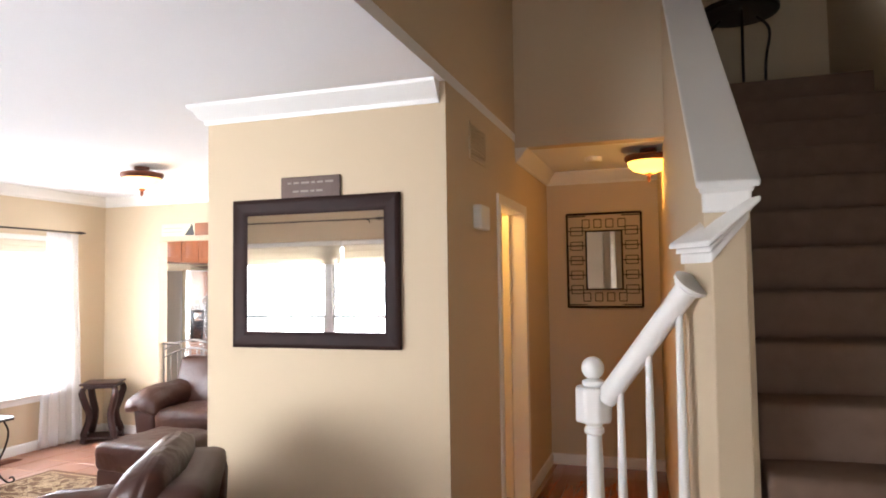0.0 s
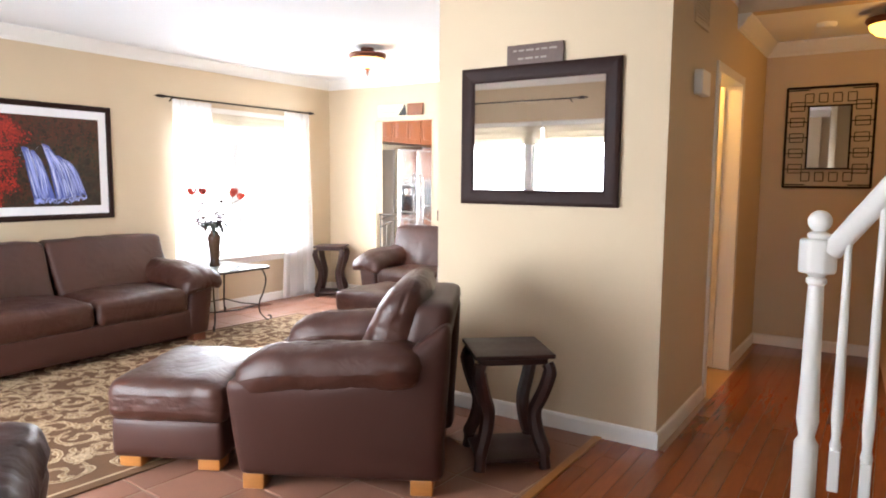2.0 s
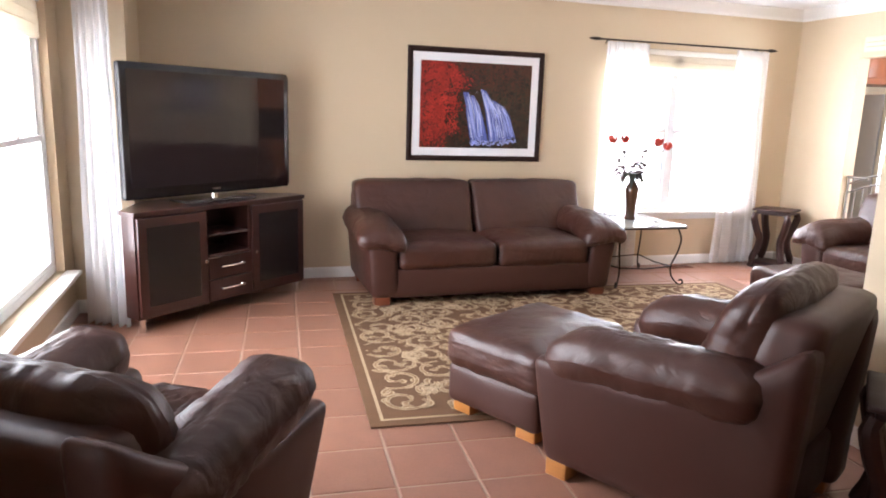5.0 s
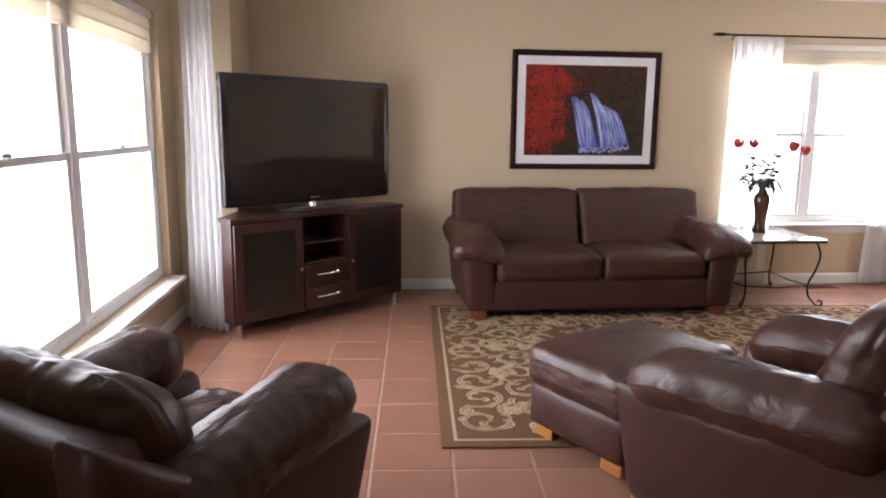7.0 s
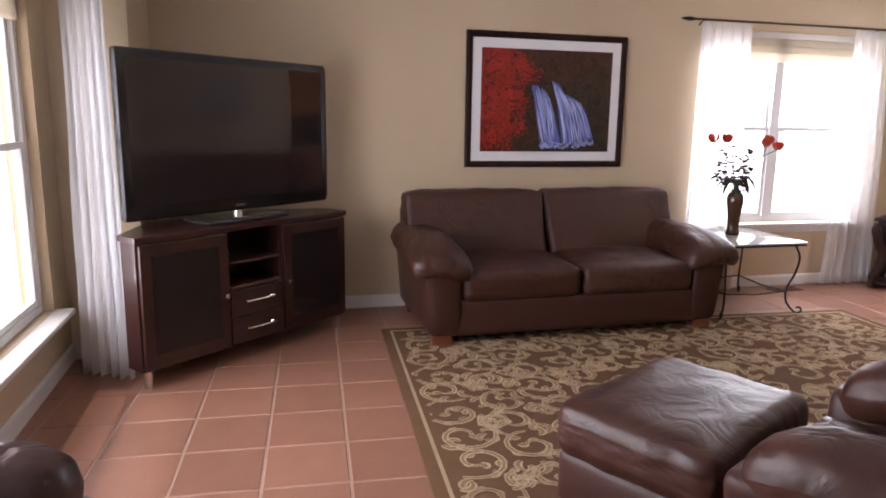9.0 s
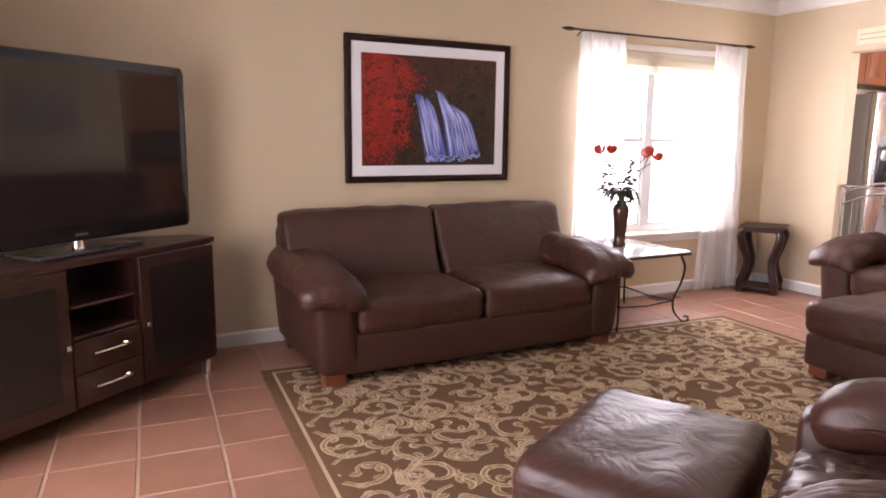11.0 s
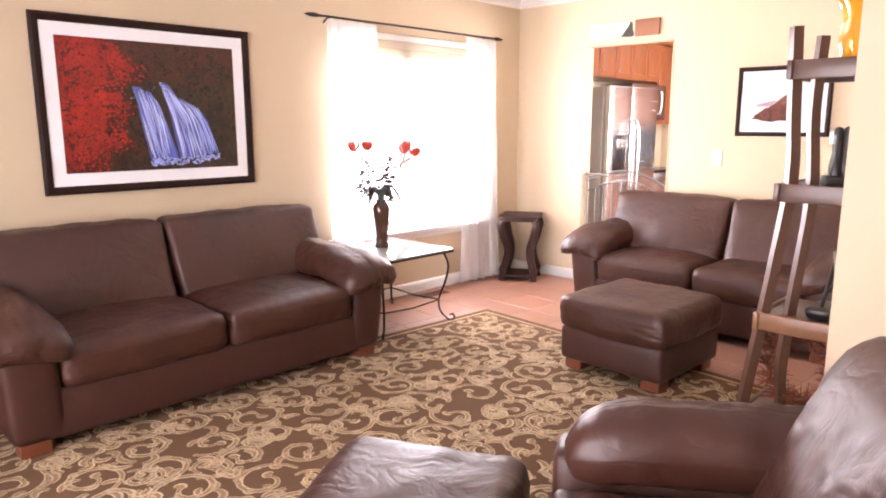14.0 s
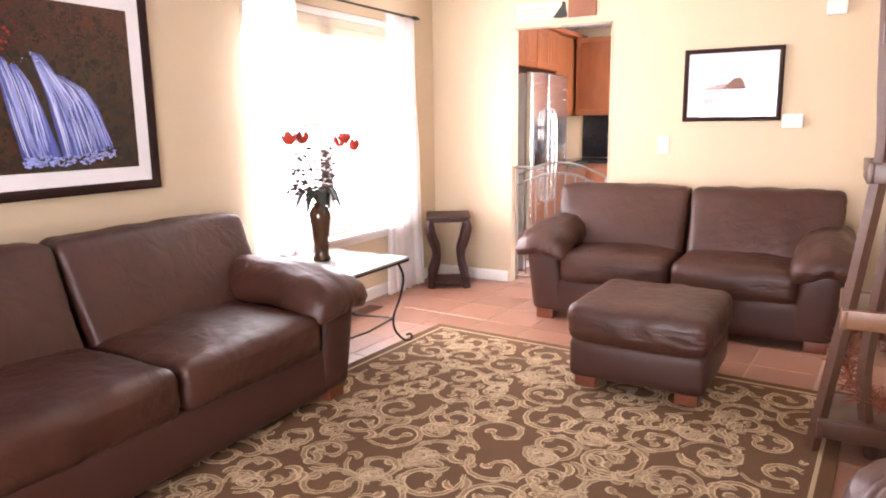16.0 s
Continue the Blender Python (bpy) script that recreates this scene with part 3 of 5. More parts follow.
ENDP, ENDZ = [(0.53, 2.42), (0.615, 2.29), (0.725, 2.31), (0.66, 2.47)], [1.645, 1.645, 1.79, 1.785]


def grown(k):
    cx, cy = sum(p[0] for p in ENDP) / 4, sum(p[1] for p in ENDP) / 4
    return [(cx + (x - cx) * k, cy + (y - cy) * k) for x, y in ENDP]


tagged(sloped_block("wall_stair_end", ENDP, ENDZ, 0, WALL), "tan end of the stair knee wall", "wall", kind="structure")
low = thing("stair_end_cap", pose(0, 0, 0), "white moulded sloping cap on the end of the stair wall", "stair trim", kind="structure")
sloped_block("cap_bed", grown(1.12), [z + 0.018 for z in ENDZ], 0.035, TRIM, low)
sloped_block("cap_moulding", grown(1.26), [z + 0.036 for z in ENDZ], 0.017, TRIM, low)
sloped_block("cap_board", grown(1.48), [z + 0.056 for z in ENDZ], 0.019, TRIM, low)
setting("stair_post_trim", rbox(0.155, 0.10, 0.11, 0.010, 3), TRIM, "white moulded block under the sloping cap", "stair trim").location = (0.672, 2.40, 1.855)
# newel, rail and balusters
newel = thing("newel_post", pose(0.19, 2.58, 0.035), "white turned newel post with a ball finial at the stair foot", "newel post", kind="structure")
part("shaft", lathe([(0.045, -0.035), (0.045, 0.30), (0.030, 0.33), (0.042, 0.40), (0.036, 0.55), (0.030, 0.90), (0.028, 0.95), (0.038, 0.96), (0.038, 0.975), (0.028, 0.985), (0.042, 1.0)], 20), TRIM, newel)
part("block", prism([(0.072 * math.cos(a), 0.072 * math.sin(a)) for a in [math.pi / 8 + i * math.pi / 4 for i in range(8)]], 1.0, 1.135), TRIM, newel, smooth=False, bevel=0.010)
part("ball", lathe([(0.03, 1.13), (0.042, 1.145), (0.042, 1.155), (0.022, 1.165)] + [(0.044 * math.sin(a), 1.205 - 0.044 * math.cos(a)) for a in [0.5 + i * 0.26 for i in range(10)]], 20), TRIM, newel)
r0, r1 = Vector((0.24, 2.55, 1.13)), Vector((0.552, 2.325, 1.565))
rail = thing("handrail", pose(0, 0, 0), "white moulded handrail rising from the newel to the stair wall", "handrail", kind="structure")
part("rail", tube([r0, r0.lerp(r1, 0.5), r1], 0.036, 12, flat=1.15), TRIM, rail)
part("rosette", lathe([(0.062, 0), (0.062, 0.012), (0.05, 0.02), (0.05, 0.026)], 20), TRIM, rail, m=look(r1, r0) @ pose(0, 0, 0, 180, 0, 0))
for i, f in enumerate((0.18, 0.52, 0.86)):
    p = r0.lerp(r1, f)
    zb = 0.19 + 0.19 * (i // 2)
    b = thing("baluster", pose(p.x, p.y, zb), "slim white turned baluster under the stair rail", "baluster", "stair balusters", "structure")
    h = p.z - zb - 0.025
    part("spindle", lathe([(0.016, 0.16), (0.022, 0.18), (0.016, 0.21), (0.021, 0.30), (0.018, 0.5), (0.012, h)], 12), TRIM, b)
    part("foot", box(-0.019, 0.019, -0.019, 0.019, 0.0, 0.165), TRIM, b, bevel=0.004, smooth=False)


# ---- seating ----
def seating(name, m, W, D, H, seats, label, category, group, feet=FOOT, arm_w=0.27, seed=0, drop=0.055, arm_h=0.0, back_in=0.13, rise=0.06, roll=False, arm_l=0.90):
    """A leather sofa or armchair; x across, the front at -y."""
    s = thing(name, m, label, category, group)
    fz = 0.055
    iw = W - 2 * arm_w + 0.04
    part("base", rbox(iw + 0.10, D - 0.10, 0.235, 0.03, 5, puff=(0, 0.008, 0)), SPLIT, s, m=Matrix.Translation((0, -0.02, fz + 0.12)))
    sw = iw / seats
    for k in range(seats):
        cx = -iw / 2 + sw * (k + 0.5)
        def seat_shape(q, k=k):
            dz = 0.0
            if q.z > 0.05:
                a, r = math.atan2(q.x, q.y + 0.26), math.hypot(q.x, q.y + 0.26)
                g = noise.noise(Vector((a * (4.5 if roll else 7), r * 2, seed + k * 9)))
                dz = (0.022 if roll else 0.014) * max(0, 1 - abs(g) * 4) * min(1, r * 8) * max(0, 1 - r * (2.0 if roll else 4.5))
            return Vector((q.x, q.y, q.z - dz))
        part("seat_cushion", rbox(sw - 0.006, D - 0.26, 0.20, 0.055, 30, puff=(0, 0.01, 0.030), wrinkle=0.010, wscale=5, seed=seed + k * 3.1, shape=seat_shape), LEATHER, s, m=Matrix.Translation((cx, -0.12, fz + 0.315)))

    def lean(q):
        return Vector((q.x, q.y + 0.20 * (q.z + 0.05), q.z))
    part("backrest", rbox(W - back_in - 0.03, 0.20, H - fz - 0.14, 0.06, 6, shape=lean), SPLIT, s, m=Matrix.Translation((0, D / 2 - 0.165, fz + (H - fz - 0.14) / 2 + 0.06)))
    bw = (W - back_in) / seats
    for k in range(seats):
        cx = -(W - back_in) / 2 + bw * (k + 0.5)

        def swell(q, top=H):
            t = (q.z + 0.27) / 0.54
            return Vector((q.x * (0.965 + 0.035 * t), q.y * (1.05 - 0.45 * t) + 0.30 * q.z, q.z))
        part("back_cushion", rbox(bw - 0.004, 0.29, 0.54, 0.115 if roll else 0.050, 26, puff=(0, 0.042, 0.010), wrinkle=0.016 if roll else 0.013, wscale=5.5 if roll else 4.5, seed=seed + 7 + k * 2.3, shape=swell), LEATHER, s, m=Matrix.Translation((cx, D / 2 - 0.27, H - 0.265)))
    for side in (-1, 1):
        def flare(q):
            t = max(0.0, q.y / (D / 2)) ** 1.7 if roll else 0.0
            u = max(0.0, q.z / 0.22 + 0.25)
            return Vector((q.x + side * (0.17 if roll else 0.09) * (q.z - 0.08) - side * 0.05 * t * u, q.y - 0.06 * q.z + 0.05 * t * u, q.z + 0.24 * t * u))
        pw = 0.17 if roll else 0.225
        part("side_panel", rbox(pw, D - 0.06, 0.44 + arm_h, 0.04, 12 if roll else 5, puff=(0.012, 0.012, 0), shape=flare), SPLIT, s, m=Matrix.Translation((side * (W / 2 - (0.125 if roll else 0.160)), -0.01, fz + 0.225 + arm_h / 2)))

        def droop(q):
            t = max(0.0, (-q.y - D * 0.08) / (D * 0.36))
            back = max(0.0, (q.y - 0.0) / (D * 0.4))
            inner = max(0.0, -side * q.x / arm_w + 0.1)
            return Vector((q.x * (1 + 0.14 * t), q.y, q.z - drop * t * t + rise * back * back - 0.026 * (2 * q.x / arm_w) ** 2 - 0.045 * inner * t))
        def rolled(q):
            ang = math.atan2(q.z, q.x)
            g = noise.noise(Vector((q.y * 17 + 1.2 * math.sin(ang * 1.3), ang * 0.8, seed + side)))
            amount = 0.025 + 0.055 * max(0.0, q.y / D + 0.25)
            f = 1 - amount * max(0.0, 1 - abs(g) * 4.5)
            t = max(0.0, (-q.y - D * 0.20) / (D * 0.25))
            f *= 1 - 0.10 * t * t
            return Vector((q.x * f, q.y, q.z * f - 0.05 * t * t + rise * (q.y / D)))
        if roll:
            part("arm_roll", rbox(arm_w + 0.01, D * arm_l, 0.21, 0.100, 30, puff=(0.006, 0.012, 0.010), wrinkle=0.011, wscale=9, seed=seed + side * 5, shape=rolled), LEATHER, s, m=Matrix.Translation((side * (W / 2 - arm_w / 2), -D * (arm_l - 0.78) / 2, fz + 0.492 + arm_h)))
        else:
            part("arm_pad", rbox(arm_w + 0.05, D * 0.92, 0.155, 0.070, 20, puff=(0.0, 0.014, 0.022), wrinkle=0.018, wscale=7, seed=seed + side * 5, shape=droop), LEATHER, s, m=Matrix.Translation((side * (W / 2 - arm_w / 2), -D * 0.07, fz + 0.515 + arm_h)))
        for y in (-D / 2 + 0.10, D / 2 - 0.12):
            part("foot", rbox(0.12, 0.10, fz + 0.02, 0.008, 2), feet, s, m=Matrix.Translation((side * (W / 2 - 0.16), y, fz / 2 + 0.01)))
    return s


RUGZ = 0.013
seating("sofa", pose(-4.895, 2.255, RUGZ * 0.3, 0, 0, 90), 2.13, 1.00, 0.87, 2, "dark brown leather two-cushion sofa below a framed picture", "sofa", "leather seating", FOOTRED, arm_w=0.29, seed=1, back_in=0.10, rise=0.025)
seating("sofa", pose(-3.24, 5.37, 0, 0, 0, 0), 1.96, 0.92, 0.87, 2, "dark brown leather loveseat with creased cushions against the wall", "sofa", "leather seating", FOOTRED, arm_w=0.28, seed=21, back_in=0.10, rise=0.025)
FB = math.degrees(math.atan2(-0.48, -0.875)) + 90
seating("armchair", pose(-1.745, 2.05, 0, 0, 0, FB), 1.00, 0.98, 0.93, 1, "dark brown leather armchair in front of the mirror wall", "armchair", "leather seating", FOOT, arm_w=0.25, seed=41, drop=0.04, arm_h=0.02, back_in=0.26, roll=True, arm_l=0.85)
FA = math.degrees(math.atan2(0.57, -0.82)) + 90
seating("armchair", pose(-1.655, -0.045, 0, 0, 0, FA), 0.96, 0.90, 0.79, 1, "dark brown leather armchair near the front window", "armchair", "leather seating", FOOT, arm_w=0.25, seed=61, drop=0.03, arm_h=0.0, back_in=0.26, rise=-0.16, roll=True, arm_l=0.80)


def ottoman(m, w, d, feet, seed, label):
    o = thing("ottoman", m, label, "ottoman", "leather ottomans")
    part("base", rbox(w - 0.04, d - 0.04, 0.20, 0.03, 5, puff=(0.01, 0.01, 0)), SPLIT, o, m=Matrix.Translation((0, 0, 0.155)))
    part("cushion", rbox(w, d, 0.20, 0.06, 18, puff=(0.008, 0.008, 0.018), wrinkle=0.012, wscale=6, seed=seed), LEATHER, o, m=Matrix.Translation((0, 0, 0.335)))
    for sx in (-1, 1):
        for sy in (-1, 1):
            part("foot", rbox(0.11, 0.11, 0.07, 0.008, 2), feet, o, m=Matrix.Translation((sx * (w / 2 - 0.10), sy * (d / 2 - 0.10), 0.035)))
    return o


ottoman(pose(-2.53, 1.71, 0.006, 0, 0, 28), 0.59, 0.74, FOOT, 3, "square brown leather ottoman pushed against the armchair")
ottoman(pose(-3.16, 4.14, RUGZ, 0, 0, -2), 0.69, 0.69, FOOTRED, 9, "square brown leather ottoman on the rug before the loveseat")


# ---- tables ----
def side_table(m, s, h, label):
    t = thing("side_table", m, label, "side table", "curved-leg side tables")
    part("top", rbox(s, s, 0.022, 0.008, 3), ESPRESSO, t, m=Matrix.Translation((0, 0, h - 0.011)))
    part("apron", rbox(s - 0.06, s - 0.06, 0.035, 0.006, 2), ESPRESSO, t, m=Matrix.Translation((0, 0, h - 0.039)))
    part("shelf", rbox(s - 0.05, s - 0.05, 0.022, 0.006, 3), ESPRESSO, t, m=Matrix.Translation((0, 0, 0.045)))
    for sx in (-1, 1):
        for sy in (-1, 1):
            c = Vector((sx, sy, 0))
            p = [Vector((0, 0, z)) + c * (s / 2 - 0.045 + o) for o, z in ((0.012, h - 0.05), (0.022, h * 0.84), (-0.002, h * 0.66), (-0.034, h * 0.48), (-0.022, h * 0.30), (0.004, h * 0.16), (0.006, 0.05), (0.012, 0.0))]
            part("leg", tube(smooth_path(p, 4), [0.036 if 3 < i < 22 else 0.030 for i in range(29)], 8), ESPRESSO, t)
    return t


side_table(pose(-1.135, 2.48, 0, 0, 0, 41), 0.39, 0.57, "small dark wood side table with curved legs by the wall")
side_table(pose(-5.14, 5.55, 0, 0, 0, 30), 0.36, 0.60, "small dark wood side table with curved legs in the corner")

ct = thing("end_table", pose(-4.935, 3.755, 0), "square table with a glossy top on scrolled iron legs", "table")
part("tabletop", rbox(0.68, 0.68, 0.014, 0.005, 3), GLASSTOP, ct, "glossy pale top", m=Matrix.Translation((0, 0, 0.533)))
part("top_rim", run([(0, 0), (0.016, 0), (0.016, 0.016), (0, 0.016)], [(-0.335, -0.335, 0.512), (0.335, -0.335, 0.512), (0.335, 0.335, 0.512), (-0.335, 0.335, 0.512)], closed=True), IRON, ct)
for sx in (-1, 1):
    for sy in (-1, 1):
        c = Vector((sx, sy, 0)) * 0.70710678
        p = [c * r + Vector((0, 0, z)) for r, z in ((0.40, 0.515), (0.435, 0.42), (0.415, 0.30), (0.37, 0.18), (0.375, 0.09), (0.42, 0.03), (0.455, 0.012), (0.48, 0.03), (0.47, 0.055), (0.445, 0.05))]
        part("leg", tube(smooth_path(p, 5), 0.0075, 8), IRON, ct)
for sy in (-1, 1):
    part("stretcher", tube([(-0.262, sy * 0.262, 0.165), (0, sy * 0.262, 0.150), (0.262, sy * 0.262, 0.165)], 0.006), IRON, ct)
    part("stretcher", tube([(sy * 0.262, -0.262, 0.165), (sy * 0.262, 0, 0.150), (sy * 0.262, 0.262, 0.165)], 0.006), IRON, ct)

vase = thing("flower_vase", pose(-5.01, 3.77, 0.540), "tall bronze-glazed vase of red tulips and twigs on the table", "vase")
part("pot", lathe([(0.052, 0), (0.055, 0.012), (0.042, 0.04), (0.046, 0.12), (0.062, 0.24), (0.066, 0.28), (0.052, 0.312), (0.036, 0.325), (0.040, 0.345), (0.036, 0.345), (0.03, 0.32)], 24), VASE, vase)


def tulip(parent, top, seed):
    rng = random.Random(seed)
    root = Vector((0, 0, 0.33))
    top = Vector(top)
    mid = root.lerp(top, 0.5) + Vector((rng.uniform(-.04, .04), rng.uniform(-.03, .03), 0.05))
    part("stem", tube(smooth_path([root, mid, top], 6), 0.0028, 6), LEAF, parent)
    bm = bmesh.new()
    for k in range(6):
        a = k * math.pi / 3 + rng.random()
        rows = []
        for j in range(6):
            v = j / 5
            r = 0.038 * math.sin(0.35 + v * 2.1) + 0.005 * (k % 2)
            z = -0.012 + 0.072 * v
            w = 0.55 * (1 - v ** 3 * 0.85)
            rows.append([bm.verts.new(top + Vector((r * math.cos(a + t * w), r * math.sin(a + t * w), z))) for t in (-1, 0, 1)])
        for p, q in zip(rows, rows[1:]):
            for i in range(2):
                bm.faces.new((p[i], p[i + 1], q[i + 1], q[i]))
    part("blossom", bm, PETAL, parent, "red tulip blossom")


for i, p in enumerate(((0.02, -0.25, 0.70), (-0.02, -0.10, 0.70), (0.03, 0.22, 0.69), (-0.03, 0.25, 0.67), (0.02, 0.32, 0.645))):
    tulip(vase, p, i)
rng = random.Random(5)
sprigs = bmesh.new()
for k in range(20):
    a = rng.uniform(0, 6.28)
    r, z = rng.uniform(0.04, 0.20), rng.uniform(0.38, 0.64)
    tip = Vector((0.5 * r * math.cos(a), r * math.sin(a), z))
    part("twig", tube(smooth_path([(0, 0, 0.33), tip * 0.6 + Vector((0, 0, 0.16)), tip], 4), 0.002, 5), TWIG, vase)
    for j in range(10):
        c = tip + Vector((rng.uniform(-.035, .035), rng.uniform(-.04, .04), rng.uniform(-.07, .05)))
        bmesh.ops.create_icosphere(sprigs, subdivisions=1, radius=rng.uniform(0.007, 0.016), matrix=Matrix.Translation(c) @ Matrix.Diagonal((1, 1.4, 0.7, 1)))
tagged(part("bud_sprig", sprigs, TWIG, vase), kind="stuff")
for k, (a, l) in enumerate(((-1.9, 0.22), (-1.4, 0.17), (1.2, 0.20), (1.8, 0.16), (0.4, 0.15), (-2.6, 0.18), (1.5, 0.23), (-0.6, 0.16))):
    bm = bmesh.new()
    rows = []
    for j in range(8):
        v = j / 7
        c = Vector((math.cos(a) * l * v * 0.7, math.sin(a) * l * v * 0.8, 0.335 + 0.12 * math.sin(v * 2.6) - 0.12 * v * v))
        w = 0.034 * math.sin(0.15 + v * 2.95)
        side = Vector((-math.sin(a), math.cos(a), 0))
        rows.append((bm.verts.new(c - side * w + Vector((0, 0, 0.006))), bm.verts.new(c), bm.verts.new(c + side * w + Vector((0, 0, 0.006)))))
    for p, q in zip(rows, rows[1:]):
        for i in range(2):
            bm.faces.new((p[i], p[i + 1], q[i + 1], q[i]))
    part("leaf", bm, LEAF, vase)

# ---- television and its cabinet ----
CABA = math.degrees(math.atan2(1.04, -0.835))          # direction of the cabinet's front edge
cabinet = thing("tv_cabinet", pose(-4.545, 0.275, 0, 0, 0, CABA + 180), "dark cherry television cabinet with smoked glass doors set across the corner", "cabinet")
CWD, CH, CD = 1.44, 0.78, 0.46    # x across from the far left foot; the front at y = 0, depth to +y


def cab(name, x0, x1, y0, y1, z0, z1, material=DARKWOOD, parent=None, label="", bevel=0.004):
    return part(name, box(x0, x1, y0, y1, z0, z1), material, parent or cabinet, label, smooth=False, bevel=bevel)


h = CWD / 2
bm = prism([(-h, -0.0), (h, -0.0), (h, -0.16), (h - 0.34, -CD), (-h + 0.34, -CD), (-h, -0.16)][::-1], CH - 0.03, CH)
part("top", bm, DARKWOOD, cabinet, smooth=False, bevel=0.004)
part("carcass", prism([(-h + 0.01, -0.02), (-0.175, -0.02), (-0.175, -0.30), (0.175, -0.30), (0.175, -0.02), (h - 0.01, -0.02), (h - 0.01, -0.15), (h - 0.34, -CD + 0.02), (-h + 0.34, -CD + 0.02), (-h + 0.01, -0.15)][::-1], 0.09, CH - 0.031), DARKWOOD, cabinet, smooth=False)
for s in (-1, 1):
    a, b = sorted((s * (h - 0.02), s * 0.195))
    dr = cab("door", a, b, -0.019, 0.004, 0.11, CH - 0.04)
    cab("glass_panel", a + 0.06, b - 0.06, 0.0045, 0.007, 0.17, CH - 0.10, SMOKED, dr, "smoked glass panel", bevel=0)
    part("knob", rbox(0.024, 0.02, 0.024, 0.004, 2), CHROME, dr, "square nickel knob", m=Matrix.Translation((s * 0.22, 0.016, 0.40)))
for z0, z1 in ((0.105, 0.255), (0.262, 0.412)):
    dw = cab("drawer", -0.185, 0.185, -0.019, 0.004, z0, z1)
    bm = tube(smooth_path([(-0.085, 0.004, 0), (-0.085, 0.032, 0), (0.085, 0.032, 0), (0.085, 0.004, 0)], 4), 0.007, 8)
    part("handle", bm, CHROME, dw, "nickel bar handle", m=Matrix.Translation((0, 0, (z0 + z1) / 2 + 0.01)))
cab("shelf_board", -0.174, 0.174, -0.295, -0.004, 0.418, 0.436)
cab("shelf_board", -0.174, 0.174, -0.295, -0.004, 0.560, 0.574)
for x, y in ((-h + 0.05, -0.04), (h - 0.05, -0.04), (-h + 0.36, -CD + 0.05), (h - 0.36, -CD + 0.05)):
    part("foot", lathe([(0.022, 0), (0.022, 0.088), (0.018, 0.09)], 14), CHROME, cabinet, "nickel leg", m=Matrix.Translation((x, y, 0)))

tv = thing("television", cabinet.matrix_world @ pose(-0.03, -0.20, CH + 0.001, 0, 0, 0), "large switched-off flat television with gloss black bezel", "television")
part("stand", rbox(0.56, 0.24, 0.018, 0.006, 3), plain("tv_stand_glass", (0.05, 0.045, 0.045), 0.08), tv, "dark glass stand plate", m=Matrix.Translation((0, 0, 0.010)))
part("neck", lathe([(0.030, 0.019), (0.024, 0.05), (0.024, 0.13)], 16), CHROME, tv)
TW, TH, T0 = 1.38, 0.86, 0.05
part("casing", rbox(TW, 0.06, TH, 0.018, 4), BLACKGLOSS, tv, m=Matrix.Translation((0, 0, T0 + TH / 2)))
part("screen", box(-TW / 2 + 0.045, TW / 2 - 0.045, 0.0305, 0.0325, T0 + 0.075, T0 + TH - 0.045), SCREEN, tv, "dark glossy screen", smooth=False)
part("chrome_edge", rbox(0.006, 0.04, TH - 0.05, 0.002, 2), BLACKGLOSS, tv, m=Matrix.Translation((-TW / 2 - 0.001, 0.005, T0 + TH / 2)))
part("badge", box(-0.035, 0.035, 0.0302, 0.032, T0 + 0.028, T0 + 0.040), CHROME, tv, smooth=False)


# ---- framed pictures and mirrors ----
def frame_parts(parent, w, h, bw, depth, material, step=True):
    """A mitred frame, x across and z up about the middle, facing -y, its back at y = 0."""
    prof = [(0, 0), (0, depth * 0.7), (bw * 0.25, depth), (bw * 0.75, depth * 0.85), (bw, depth * 0.55), (bw, 0)]
    bm = bmesh.new()
    corners = [(-1, -1), (1, -1), (1, 1), (-1, 1)]
    rings = [[bm.verts.new((cx * (w / 2 - o), -d, cz * (h / 2 - o))) for o, d in prof] for cx, cz in corners]
    for i in range(4):
        a, b = rings[i], rings[(i + 1) % 4]
        for k in range(len(prof)):
            j = (k + 1) % len(prof)
            bm.faces.new((a[k], a[j], b[j], b[k]))
    return part("frame", bm, material, parent, bevel=0.002)


def noise_picture(name, cols, scale, stretch=(1, 1, 1), rough=0.35):
    m = bpy.data.materials.new(name)
    m.use_nodes = True
    nt = m.node_tree
    b = nt.nodes["Principled BSDF"]
    b.inputs["Roughness"].default_value = rough
    tc, mp, nz, cr = (nt.nodes.new(k) for k in ("ShaderNodeTexCoord", "ShaderNodeMapping", "ShaderNodeTexNoise", "ShaderNodeValToRGB"))
    mp.inputs["Scale"].default_value = stretch
    nz.inputs["Scale"].default_value, nz.inputs["Detail"].default_value = scale, 6
    nt.links.new(tc.outputs["Object"], mp.inputs[0]), nt.links.new(mp.outputs[0], nz.inputs["Vector"])
    nt.links.new(nz.outputs[0], cr.inputs[0]), nt.links.new(cr.outputs[0], b.inputs["Base Color"])
    e = cr.color_ramp.elements
    e[0].position, e[0].color = 0.32, (*cols[0], 1)
    e[1].position, e[1].color = 0.70, (*cols[-1], 1)
    for i, c in enumerate(cols[1:-1]):
        x = e.new(0.32 + 0.38 * (i + 1) / (len(cols) - 1))
        x.color = (*c, 1)
    return m


